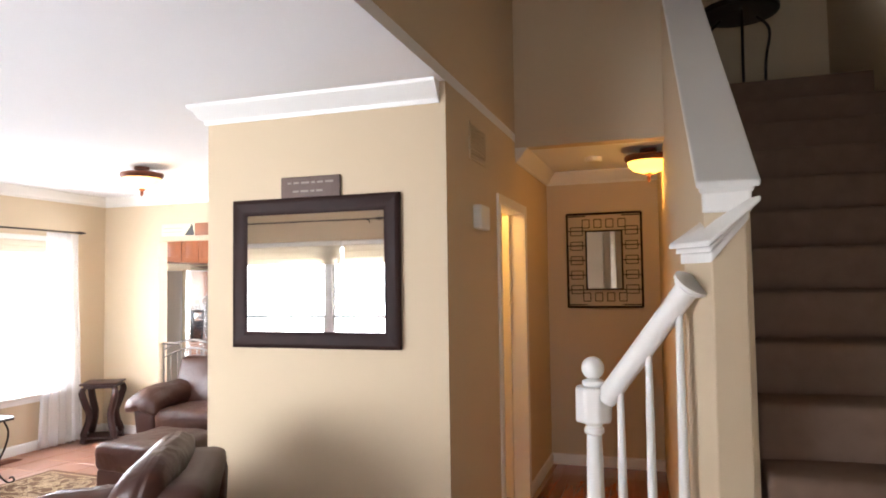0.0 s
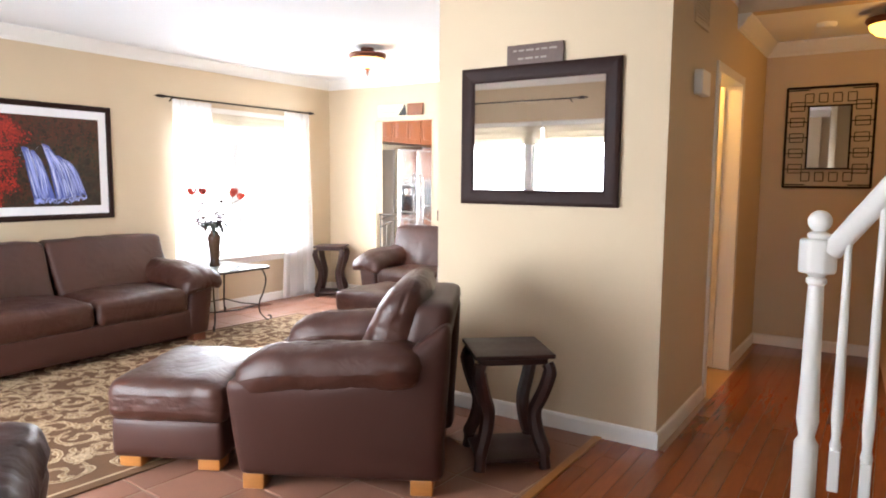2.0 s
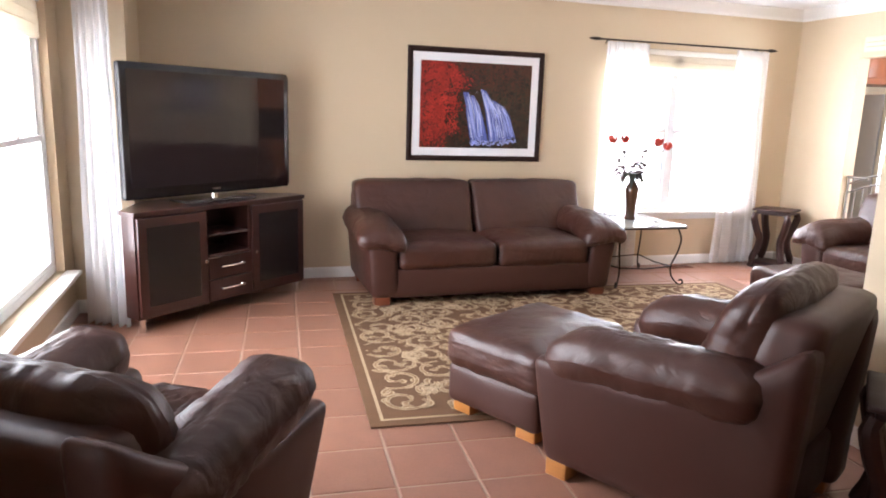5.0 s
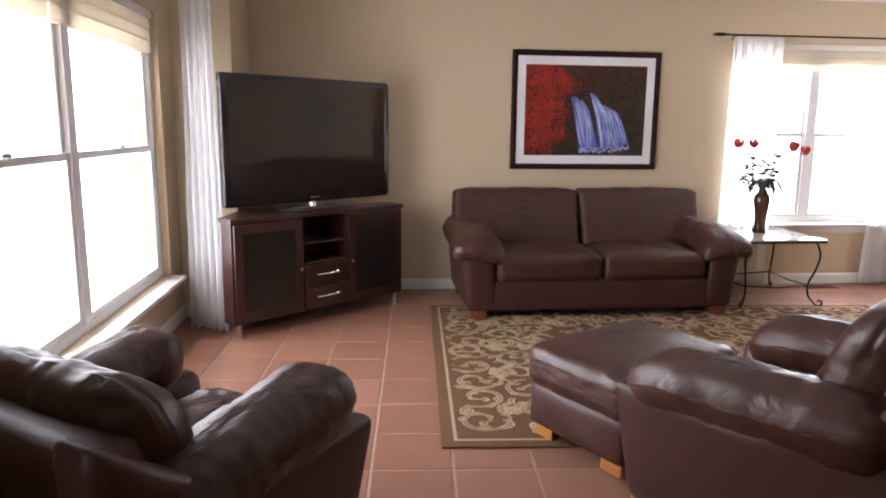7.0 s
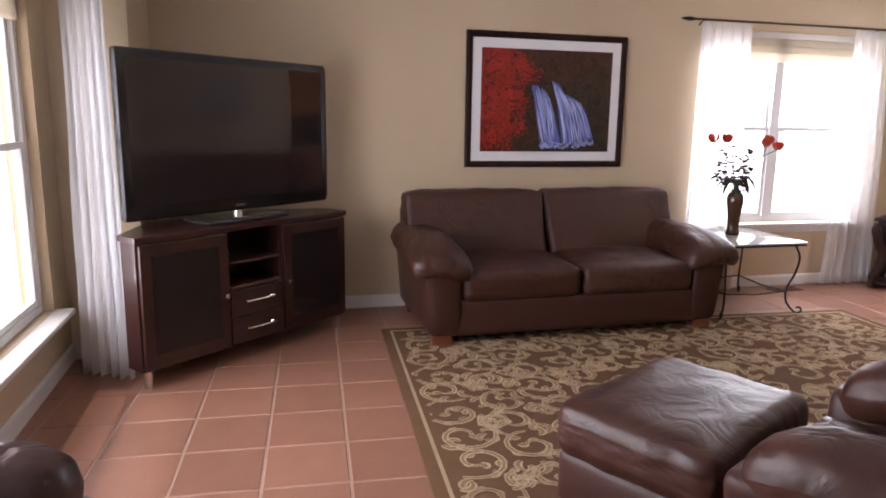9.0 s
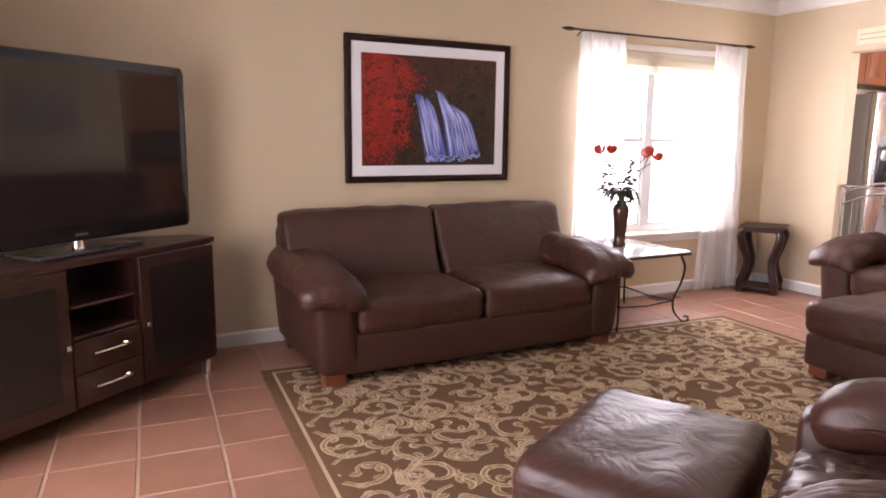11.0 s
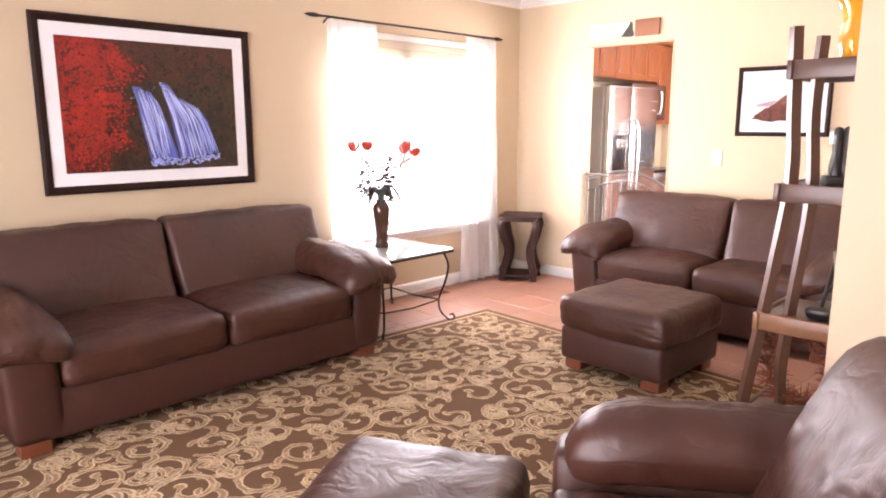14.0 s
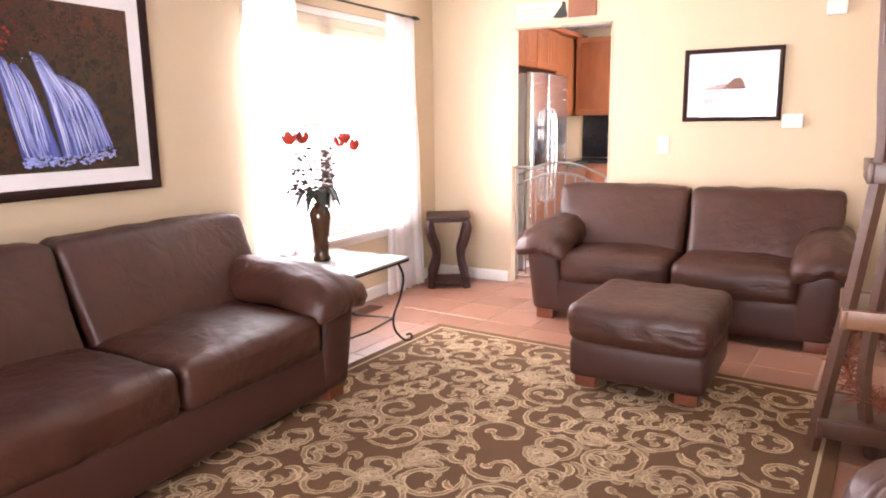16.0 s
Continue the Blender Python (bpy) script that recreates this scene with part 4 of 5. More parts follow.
def blot(parent, name, outline, y, material, jag=0.0, seed=0, label=""):
    """A flat patch of print with a ragged edge."""
    rng = random.Random(seed)
    pts = [Vector((x, y, z)) for x, z in outline]
    pts = smooth_path(pts + [pts[0]], 6)[:-1]
    bm = bmesh.new()
    bm.faces.new([bm.verts.new(p + Vector((rng.uniform(-jag, jag), 0, rng.uniform(-jag, jag)))) for p in pts])
    return part(name, bm, material, parent, label, smooth=False)


PW, PH = 1.262, 0.968
pic = thing("framed_picture", pose(WX + 0.003, 2.383, 1.510, 0, 0, 90), "large framed photograph of a waterfall among red autumn trees", "picture")
frame_parts(pic, PW, PH, 0.045, 0.035, FRAMEDK)
part("mat_board", box(-PW / 2 + 0.03, PW / 2 - 0.03, -0.014, -0.004, -PH / 2 + 0.03, PH / 2 - 0.03), MAT, pic, smooth=False)
iw, ih = PW / 2 - 0.115, PH / 2 - 0.115
part("print", box(-iw, iw, -0.0165, -0.0145, -ih, ih), noise_picture("dark_woods_print", [(0.006, 0.005, 0.005), (0.03, 0.016, 0.010), (0.055, 0.022, 0.012), (0.03, 0.026, 0.012)], 6), pic, "photographic print", smooth=False)
RUSTP = noise_picture("rust_foliage_print", [(0.02, 0.012, 0.008), (0.12, 0.022, 0.010), (0.17, 0.04, 0.015), (0.05, 0.02, 0.012)], 16)
y0 = -0.0172


def strokes(parent, name, material, count, place, size, seed, y, tall=1.0):
    """Many small ragged dabs of print, each an island of its own shade."""
    rng = random.Random(seed)
    bm = bmesh.new()
    made = 0
    while made < count:
        x, z = rng.uniform(-iw, iw), rng.uniform(-ih, ih)
        if rng.random() > place(x, z):
            continue
        made += 1
        r = size * rng.uniform(0.5, 1.4)
        a0 = rng.uniform(0, 6.28)
        pts = []
        for k in range(5):
            a = a0 + k * 1.2566
            px, pz = x + r * rng.uniform(0.5, 1) * math.cos(a), z + tall * r * rng.uniform(0.5, 1) * math.sin(a)
            pts.append((max(-iw, min(iw, px)), y - 0.0002 * rng.random(), max(-ih, min(ih, pz))))
        bm.faces.new([bm.verts.new(p) for p in pts])
    return tagged(part(name, bm, material, parent, smooth=False), kind="stuff")


def red_zone(x, z):
    e = (-0.17 - 0.40 * max(0, -z)) - x + 0.16 * noise.noise(Vector((x * 7, z * 7, 2)))
    return max(0, min(1, 0.35 + e * 5)) * max(0.04, min(1, 1 + (z + 0.12) * 3)) * (0.45 + 0.55 * (noise.noise(Vector((x * 14, z * 14, 5))) > -0.15))


def rust_zone(x, z):
    return max(0, min(1, (z - 0.10) * 4)) * (1 if x > -0.25 else 0.2) * 0.8 + (0.22 if z < -0.18 and x < -0.05 else 0.0) + (0.08 if z > 0 else 0)


REDI = mat("red_leaf_print", (0.36, 0.022, 0.014), 0.35, var=0.6, scale=9, fine=60, bump=0, island=True, per_object=0.22)
RUSTI = mat("rust_leaf_print", (0.085, 0.018, 0.009), 0.35, var=0.5, scale=30, fine=120, bump=0, island=True, per_object=0.3)
DARKI = mat("dark_leaf_print", (0.022, 0.018, 0.012), 0.35, var=0.5, scale=30, fine=120, bump=0, island=True, per_object=0.8)
strokes(pic, "dark_leaves", DARKI, 700, lambda x, z: 0.8, 0.020, 1, y0 - 0.0001)
strokes(pic, "rust_leaves", RUSTI, 2600, rust_zone, 0.0065, 2, y0 - 0.0004)
REDD = mat("deep_red_leaf_print", (0.11, 0.007, 0.007), 0.35, var=0.5, scale=9, fine=60, bump=0, island=True, per_object=0.3)
strokes(pic, "shaded_red_leaves", REDD, 1500, red_zone, 0.016, 8, y0 - 0.0005)
strokes(pic, "red_leaves", REDI, 3000, red_zone, 0.0095, 3, y0 - 0.0007)
BLUEI = mat("blue_water_print", (0.085, 0.115, 0.40), 0.35, var=0.2, scale=20, fine=90, bump=0, island=True, per_object=0.45)
PALEI = mat("pale_water_print", (0.34, 0.40, 0.80), 0.35, var=0.15, scale=20, fine=90, bump=0, island=True, per_object=0.25)
FOAMI = mat("white_water_print", (0.66, 0.72, 1.0), 0.35, var=0.1, scale=20, fine=90, bump=0, island=True, per_object=0.12)
# each fall: its left and right edge as (x, z) from the lip to the pool
FALLS = (([(-0.128, 0.115), (-0.098, 0.02), (-0.072, -0.12), (-0.050, -0.25), (-0.035, -0.345)], [(-0.075, 0.112), (-0.042, 0.02), (-0.012, -0.12), (0.010, -0.25), (0.045, -0.340)], 52),
         ([(-0.055, 0.085), (-0.032, 0.02), (0.000, -0.10), (0.012, -0.22), (0.030, -0.320)], [(-0.032, 0.088), (0.022, 0.01), (0.056, -0.10), (0.088, -0.22), (0.120, -0.310)], 44),
         ([(0.036, 0.145), (0.062, 0.06), (0.098, -0.06), (0.122, -0.20), (0.135, -0.320)], [(0.082, 0.132), (0.140, 0.045), (0.215, -0.06), (0.250, -0.19), (0.285, -0.305)], 84),
         ([(0.120, 0.055), (0.180, 0.00), (0.225, -0.08), (0.255, -0.18), (0.275, -0.300)], [(0.165, 0.050), (0.262, -0.005), (0.315, -0.085), (0.350, -0.18), (0.385, -0.275)], 62))
rng = random.Random(17)


def along(edge, t):
    k = min(3, int(t * 4))
    f = t * 4 - k
    return Vector(edge[k]).lerp(Vector(edge[k + 1]), f)


def streaks(name, material, share, width, y, full):
    """Silky strands of falling water between the two edges of each fall."""
    bm = bmesh.new()
    for left, right, count in FALLS:
        for k in range(int(count * share)):
            u, wob = rng.random(), rng.uniform(0, 6.28)
            t0 = 0.0 if full else rng.choice((0.0, 0.0, 0.25, 0.5)) + rng.uniform(0, 0.2)
            t1 = 1.0 - rng.uniform(0, 0.04) if full else min(1.0, t0 + rng.uniform(0.25, 0.6))
            w0, prev, yy = width * rng.uniform(0.5, 1.3), None, y - rng.uniform(0, 0.0002)
            for i in range(11):
                t = t0 + (t1 - t0) * i / 10
                c = along(left, t).lerp(along(right, t), u) + Vector((0.0025 * math.sin(wob + 7 * t), 0))
                w = w0 * math.sin(0.25 + 2.6 * i / 10) * (0.6 + 0.8 * t)
                cur = (bm.verts.new((c.x - w, yy, c.y)), bm.verts.new((c.x + w, yy, c.y)))
                if prev:
                    bm.faces.new((prev[0], prev[1], cur[1], cur[0]))
                prev = cur
    return tagged(part(name, bm, material, pic, smooth=False), kind="stuff")


streaks("water_strand", BLUEI, 1.7, 0.0078, y0 - 0.0011, True)
streaks("pale_strand", PALEI, 0.45, 0.0034, y0 - 0.0014, False)
streaks("foam_strand", FOAMI, 0.14, 0.0026, y0 - 0.0017, False)


def pool(x, z):
    return max(0.0, 1 - abs(z + 0.325 - 0.16 * max(0, x - 0.2)) / 0.028) if -0.05 < x < 0.39 else 0.0


def lip(x, z):
    return max(0.0, 1 - abs(z - 0.125 + 0.4 * abs(x - 0.03)) / 0.02) if -0.14 < x < 0.10 else 0.0


strokes(pic, "pool_foam", PALEI, 200, pool, 0.011, 31, y0 - 0.0019, 0.55)
strokes(pic, "lip_foam", FOAMI, 24, lip, 0.0045, 32, y0 - 0.0019, 0.6)
strokes(pic, "pool_rocks", DARKI, 26, lambda x, z: 0.7 * pool(x - 0.02, z - 0.012), 0.009, 33, y0 - 0.0021, 0.6)

kp = thing("framed_picture", pose(-3.055, KY - 0.003, 1.565), "dark-framed pale photograph with a russet mark above the loveseat", "picture")
frame_parts(kp, 0.635, 0.492, 0.030, 0.028, FRAMEDK)
part("mat_board", box(-0.30, 0.30, -0.012, -0.004, -0.228, 0.228), MAT, kp, smooth=False)
part("print", box(-0.215, 0.215, -0.0145, -0.0125, -0.15, 0.15), noise_picture("pale_sky_print", [(0.55, 0.58, 0.66), (0.70, 0.70, 0.74), (0.76, 0.74, 0.74)], 3), kp, smooth=False)
blot(kp, "russet_hill", [(-0.208, -0.125), (-0.15, -0.07), (-0.06, -0.02), (0.03, 0.045), (0.06, 0.03), (0.10, -0.06), (0.12, -0.13), (-0.05, -0.14)], -0.0152, RUSTP, 0.006, 3)
blot(kp, "far_ridge", [(-0.19, -0.03), (-0.10, 0.0), (-0.02, 0.005), (0.02, -0.02), (-0.08, -0.035)], -0.0149, noise_picture("rose_haze_print", [(0.35, 0.24, 0.24), (0.48, 0.36, 0.36)], 8), 0.004, 5)
part("glazing", box(-0.30, 0.30, -0.0185, -0.0175, -0.228, 0.228), GLASS, kp, "glass pane", smooth=False).visible_shadow = False

MW, MH = 0.955, 0.775
mir = thing("wall_mirror", pose(-1.245, MY - 0.003, 1.638), "rectangular mirror in a broad dark brown frame reflecting the window", "mirror")
frame_parts(mir, MW, MH, 0.085, 0.035, FRAMEDK)
part("glass", box(-MW / 2 + 0.07, MW / 2 - 0.07, -0.016, -0.006, -MH / 2 + 0.07, MH / 2 - 0.07), MIRROR, mir, "silvered mirror glass", smooth=False)

FADED = plain("faded_lettering", (0.30, 0.25, 0.22), 0.7)
pl = thing("wall_plaque", pose(-1.263, MY - 0.002, 2.080), "small brown wooden plaque with pale lettering above the mirror", "plaque")
part("board", rbox(0.34, 0.018, 0.108, 0.004, 2), PLAQUE, pl, m=Matrix.Translation((0, -0.009, 0)))
for r, (z, w0) in enumerate(((0.022, 0.26), (-0.022, 0.20))):
    x = -w0 / 2
    k = 0
    while x < w0 / 2 - 0.02:
        w = 0.022 + 0.012 * ((k * 7 + r) % 3)
        part("lettering", box(x, x + w, -0.0195, -0.0182, z - 0.005, z + 0.005), FADED, pl, smooth=False)
        x += w + 0.012
        k += 1

# the hall mirror in its iron lattice
hm = thing("hall_mirror", pose(-0.045, KY - 0.003, 1.75), "upright mirror in an open iron lattice frame of rectangles", "mirror")
HW, HH = 0.62, 0.80
bm = bmesh.new()


def bar(a, b, r=0.007):
    part("bar", tube([(a[0], -0.012, a[1]), (b[0], -0.012, b[1])], r, 6), IRON, hm)


gw, gh = 0.15, 0.25
for w, h2, r in ((HW / 2, HH / 2, 0.010), (gw, gh, 0.008)):
    for a, b in (((-w, -h2), (w, -h2)), ((w, -h2), (w, h2)), ((w, h2), (-w, h2)), ((-w, h2), (-w, -h2))):
        bar(a, b, r)
for s in (-1, 1):
    for i in range(7):
        z = -HH / 2 + 0.02 + i * (HH - 0.04) / 6
        bar((s * gw, z), (s * HW / 2, z), 0.005)
    for i in range(5):
        z = -0.25 + i * 0.125
        xa, xb = s * (gw + 0.03), s * (HW / 2 - 0.03)
        for a, b in (((xa, z - 0.035), (xb, z - 0.035)), ((xb, z - 0.035), (xb, z + 0.035)), ((xb, z + 0.035), (xa, z + 0.035)), ((xa, z + 0.035), (xa, z - 0.035))):
            bar(a, b, 0.004)
    for i in range(4):
        x = -0.15 + i * 0.10
        z = s * (gh + 0.065)
        for a, b in (((x - 0.03, z - 0.035), (x + 0.03, z - 0.035)), ((x + 0.03, z - 0.035), (x + 0.03, z + 0.035)), ((x + 0.03, z + 0.035), (x - 0.03, z + 0.035)), ((x - 0.03, z + 0.035), (x - 0.03, z - 0.035))):
            bar(a, b, 0.004)
part("glass", box(-gw, gw, -0.010, -0.003, -gh, gh), MIRROR, hm, "silvered mirror glass", smooth=False)


# ---- lamps ----
def bowl_lamp(m, label, bowl):
    l = thing("ceiling_lamp", m, label, "ceiling lamp", "bowl ceiling lamps")
    part("stem", lathe([(0.06, 0.05), (0.06, 0.03), (0.02, 0.02), (0.02, -0.01)], 16), BRONZE, l)
    part("canopy", lathe([(0.165, -0.002), (0.170, -0.02), (0.155, -0.045), (0.13, -0.05)], 28), BRONZE, l, "bronze rim")
    part("bowl", lathe([(0.148, -0.046), (0.140, -0.075), (0.105, -0.108), (0.05, -0.125), (0.012, -0.128)], 28), bowl, l, "lit alabaster glass bowl")
    part("finial", lathe([(0.022, -0.126), (0.026, -0.138), (0.010, -0.15), (0.012, -0.17), (0.006, -0.19), (0.002, -0.195)], 14), BRONZE, l)
    return l


bowl_lamp(pose(-3.62, 4.40, CEILZ - 0.05), "bronze ceiling lamp with a glowing alabaster bowl", BOWL)
bowl_lamp(pose(0.36, 4.98, HALLZ - 0.05), "lit amber bowl lamp on the hall ceiling", BOWLHOT)

# ---- fittings on the walls ----
sw = thing("light_switch", pose(-3.50, KY - 0.001, 1.153), "white rocker light switch plate", "light switch")
part("plate", rbox(0.075, 0.008, 0.12, 0.003, 2), PLASTIC, sw, m=Matrix.Translation((0, -0.004, 0)))
part("rocker", rbox(0.034, 0.008, 0.066, 0.002, 2), PLASTIC, sw, m=Matrix.Translation((0, -0.0095, 0)))
th = thing("thermostat", pose(-2.665, KY - 0.001, 1.315), "white wall thermostat with a small grey display", "thermostat")
part("case", rbox(0.125, 0.028, 0.09, 0.006, 3), PLASTIC, th, m=Matrix.Translation((0, -0.014, 0)))
part("display", box(-0.032, 0.026, -0.0295, -0.028, 0.005, 0.03), plain("lcd_grey", (0.22, 0.24, 0.2), 0.2), th, smooth=False)
al = thing("sensor_box", pose(-2.46, KY - 0.001, 2.02), "small white plastic sensor box high on the wall", "sensor")
part("case", rbox(0.115, 0.04, 0.085, 0.008, 3), PLASTIC, al, m=Matrix.Translation((0, -0.02, 0)))
vent = thing("wall_vent", pose(HX + 0.001, 3.57, 2.35, 0, 0, 90), "white louvred return-air vent high on the hall wall", "vent")
bm = box(-0.17, 0.17, -0.010, 0, 0.085, 0.105)
box(-0.17, 0.17, -0.010, 0, -0.105, -0.085, bm), box(-0.17, -0.15, -0.010, 0, -0.085, 0.085, bm), box(0.15, 0.17, -0.010, 0, -0.085, 0.085, bm)
part("vent_frame", bm, WALL, vent, smooth=False, bevel=0.002)
for i in range(9):
    part("slat", box(-0.15, 0.15, -0.009, -0.002, -0.082 + i * 0.0185, -0.073 + i * 0.0185), WALL, vent, smooth=False)
chime = thing("door_chime", pose(HX + 0.001, 3.55, 1.935, 0, 0, 90), "white plastic door chime box on the hall wall", "door chime")
part("cover", rbox(0.19, 0.05, 0.135, 0.010, 3), PLASTIC, chime, m=Matrix.Translation((0, -0.025, 0)))
sd = thing("smoke_detector", pose(-0.05, 5.20, HALLZ), "round white smoke detector on the hall ceiling", "smoke detector")
part("case", lathe([(0.066, 0), (0.066, -0.018), (0.055, -0.032), (0.03, -0.036)], 24), PLASTIC, sd)
sign = thing("wall_sign", pose(-4.335, KY - 0.001, 2.172), "long wooden sign with a dark bird silhouette above the doorway", "sign")
part("cream_board", rbox(0.42, 0.02, 0.13, 0.004, 2), SIGNWOOD, sign, m=Matrix.Translation((-0.115, -0.010, 0)))
part("russet_board", rbox(0.215, 0.02, 0.13, 0.004, 2), SIGNBROWN, sign, m=Matrix.Translation((0.2035, -0.010, 0)))
for z in (0.018, -0.022):
    part("lettering", box(-0.30, -0.06, -0.0215, -0.0202, z - 0.004, z + 0.004), plain("faded_ink", (0.35, 0.32, 0.25), 0.7), sign, smooth=False)
blot(sign, "bird_silhouette", [(-0.03, -0.06), (0.085, -0.06), (0.08, 0.0), (0.075, 0.045), (0.05, 0.055), (0.045, 0.03), (0.02, 0.0)], -0.0212, SIGNDARK, 0, 0, "dark bird silhouette")
reg = thing("floor_register", pose(-5.28, 4.55, 0.001), "brown metal floor register", "vent")
part("grille_frame", box(-0.06, 0.06, -0.14, 0.14, 0, 0.006), BRONZE, reg, smooth=False)
for i in range(10):
    part("slat", box(-0.045, 0.045, -0.125 + i * 0.026, -0.112 + i * 0.026, 0.0065, 0.010), BRONZE, reg, smooth=False)

# ---- leaning shelf ----
sh = thing("ladder_shelf", pose(0, 0, 0), "dark wooden leaning shelf with curved posts against the wall", "shelf")
SY0, SY1, SB = 3.68, 3.88, BX - 0.02
p = [(-2.195, SY0, 1.75), (-2.205, SY0, 1.45), (-2.185, SY0, 1.10), (-2.225, SY0, 0.62), (-2.24, SY0, 0.30), (-2.19, SY0, 0.0)]
part("back_post", tube(smooth_path(p, 4), 0.026, 4), SHELFWOOD, sh, smooth=False)
p = [(-2.285, SY0 - 0.04, 1.79), (-2.268, SY0 - 0.04, 1.45), (-2.255, SY0 - 0.04, 1.18), (-2.295, SY0 - 0.04, 0.80), (-2.325, SY0 - 0.04, 0.56), (-2.40, SY0 - 0.04, 0.0)]
part("front_post", tube(smooth_path(p, 4), 0.028, 4), SHELFWOOD, sh, smooth=False)
part("wall_post", tube([(SB - 0.03, SY1, 1.70), (SB - 0.03, SY1, 0.0)], 0.024, 4), SHELFWOOD, sh, smooth=False)
# the rails at 0.595 get the paler copy, as if lit
for z, x0, wood in ((1.640, -2.275, SHELFWOOD), (1.150, -2.285, SHELFWOOD), (0.595, -2.325, SHELFLIT), (0.14, -2.37, SHELFWOOD)):
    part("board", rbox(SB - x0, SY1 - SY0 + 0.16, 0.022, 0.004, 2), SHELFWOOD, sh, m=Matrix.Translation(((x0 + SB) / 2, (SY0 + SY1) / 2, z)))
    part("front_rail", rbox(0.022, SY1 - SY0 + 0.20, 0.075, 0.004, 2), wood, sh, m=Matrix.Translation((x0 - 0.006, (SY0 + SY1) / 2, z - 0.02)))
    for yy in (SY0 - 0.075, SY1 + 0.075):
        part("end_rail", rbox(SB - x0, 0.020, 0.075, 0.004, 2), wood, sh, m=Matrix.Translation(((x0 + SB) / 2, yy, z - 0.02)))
av = thing("amber_vase", pose(-2.085, 3.72, 1.652), "fluted amber glass vase on the top shelf", "vase")
bm = bmesh.new()
rows = []
for j in range(14):
    v = j / 13
    r = 0.050 + 0.012 * math.sin(v * 5) + 0.055 * max(0, v - 0.65) ** 1.2 * 3
    rows.append([bm.verts.new(((r + 0.010 * v * math.sin(k * 6 * 2 * math.pi / 36)) * math.cos(k * 2 * math.pi / 36), (r + 0.010 * v * math.sin(k * 6 * 2 * math.pi / 36)) * math.sin(k * 2 * math.pi / 36), 0.24 * v)) for k in range(36)])
for a, b in zip(rows, rows[1:]):
    for k in range(36):
        bm.faces.new((a[k], a[(k + 1) % 36], b[(k + 1) % 36], b[k]))
bm.faces.new(rows[0][::-1])
part("bowl", bm, AMBER, av)
st = thing("carved_figurine", pose(-2.10, 3.72, 1.162, 0, 0, 25), "small black carved stone figurine on a square base", "figurine")
bm = rbox(0.12, 0.10, 0.04, 0.006, 2)
bmesh.ops.translate(bm, verts=bm.verts, vec=(0, 0, 0.02))
for k, s in enumerate((-1, 1)):
    b2 = rbox(0.030, 0.07, 0.20, 0.014, 6, wrinkle=0.010, wscale=18, seed=k, shape=lambda q: Vector((q.x * (1.5 - 2.6 * (q.z + 0.1)), q.y * (1.25 - 2.8 * (q.z + 0.1)), q.z)))
    bmesh.ops.translate(b2, verts=b2.verts, vec=(s * 0.017, 0, 0.135))
    tmp = bpy.data.meshes.new("figure_half")
    b2.to_mesh(tmp), b2.free()
    bm.from_mesh(tmp)
part("figurine_body", bm, STONE, st)
tray = thing("glass_dish", pose(-2.05, 3.93, 1.162), "shallow clear glass dish on the shelf", "dish")
part("dish", lathe([(0.06, 0), (0.09, 0.018), (0.094, 0.03), (0.088, 0.03), (0.058, 0.006)], 24), plain("pale_glass", (0.7, 0.72, 0.72), 0.08, 0, 0.6), tray)
wr = thing("dried_wreath", pose(-2.19, 3.79, 0.152, 0, 0, 35), "bushy wreath of dried russet grasses on the lowest shelf", "wreath")
bm = bmesh.new()
rng = random.Random(11)
for k in range(620):
    a = rng.uniform(0, 6.283)
    c = Vector((0.135 * math.cos(a), 0.07 * math.sin(a), 0.19 + 0.135 * math.sin(a)))
    d = Vector((rng.uniform(-1, 1), rng.uniform(-1, 1), rng.uniform(-0.4, 0.8))).normalized() * rng.uniform(0.05, 0.10)
    c.z = max(0.03, c.z)
    e = c + d
    e.z = max(0.004, e.z)
    tube([c, c.lerp(e, 0.6), e], [0.0032, 0.0028, 0.0008], 4, bm)
tagged(part("dried_grass", bm, DRIED, wr), kind="stuff")
boot = thing("boat_ornament", pose(-2.11, 3.74, 0.607), "small dark ornament with a slanting mast on the shelf", "ornament")
part("hull", rbox(0.10, 0.20, 0.05, 0.02, 4, shape=lambda q: Vector((q.x * (1 + 4 * q.z), q.y * (1 + 3 * q.z), q.z))), STONE, boot, m=Matrix.Translation((0, 0, 0.026)))
part("mast", tube([(0, -0.05, 0.04), (0, 0.10, 0.24)], 0.008, 8), STONE, boot)
part("boom", tube([(0, -0.02, 0.09), (0, 0.09, 0.12)], 0.006, 8), STONE, boot)
bk = thing("photo_board", pose(-2.03, 3.80, 0.609, 0, -8, 0), "plain taupe board leaning on the shelf", "board")
part("panel", rbox(0.012, 0.30, 0.30, 0.003, 2), mat("taupe_board", (0.22, 0.18, 0.14), 0.7), bk, m=Matrix.Translation((0, 0, 0.15)))

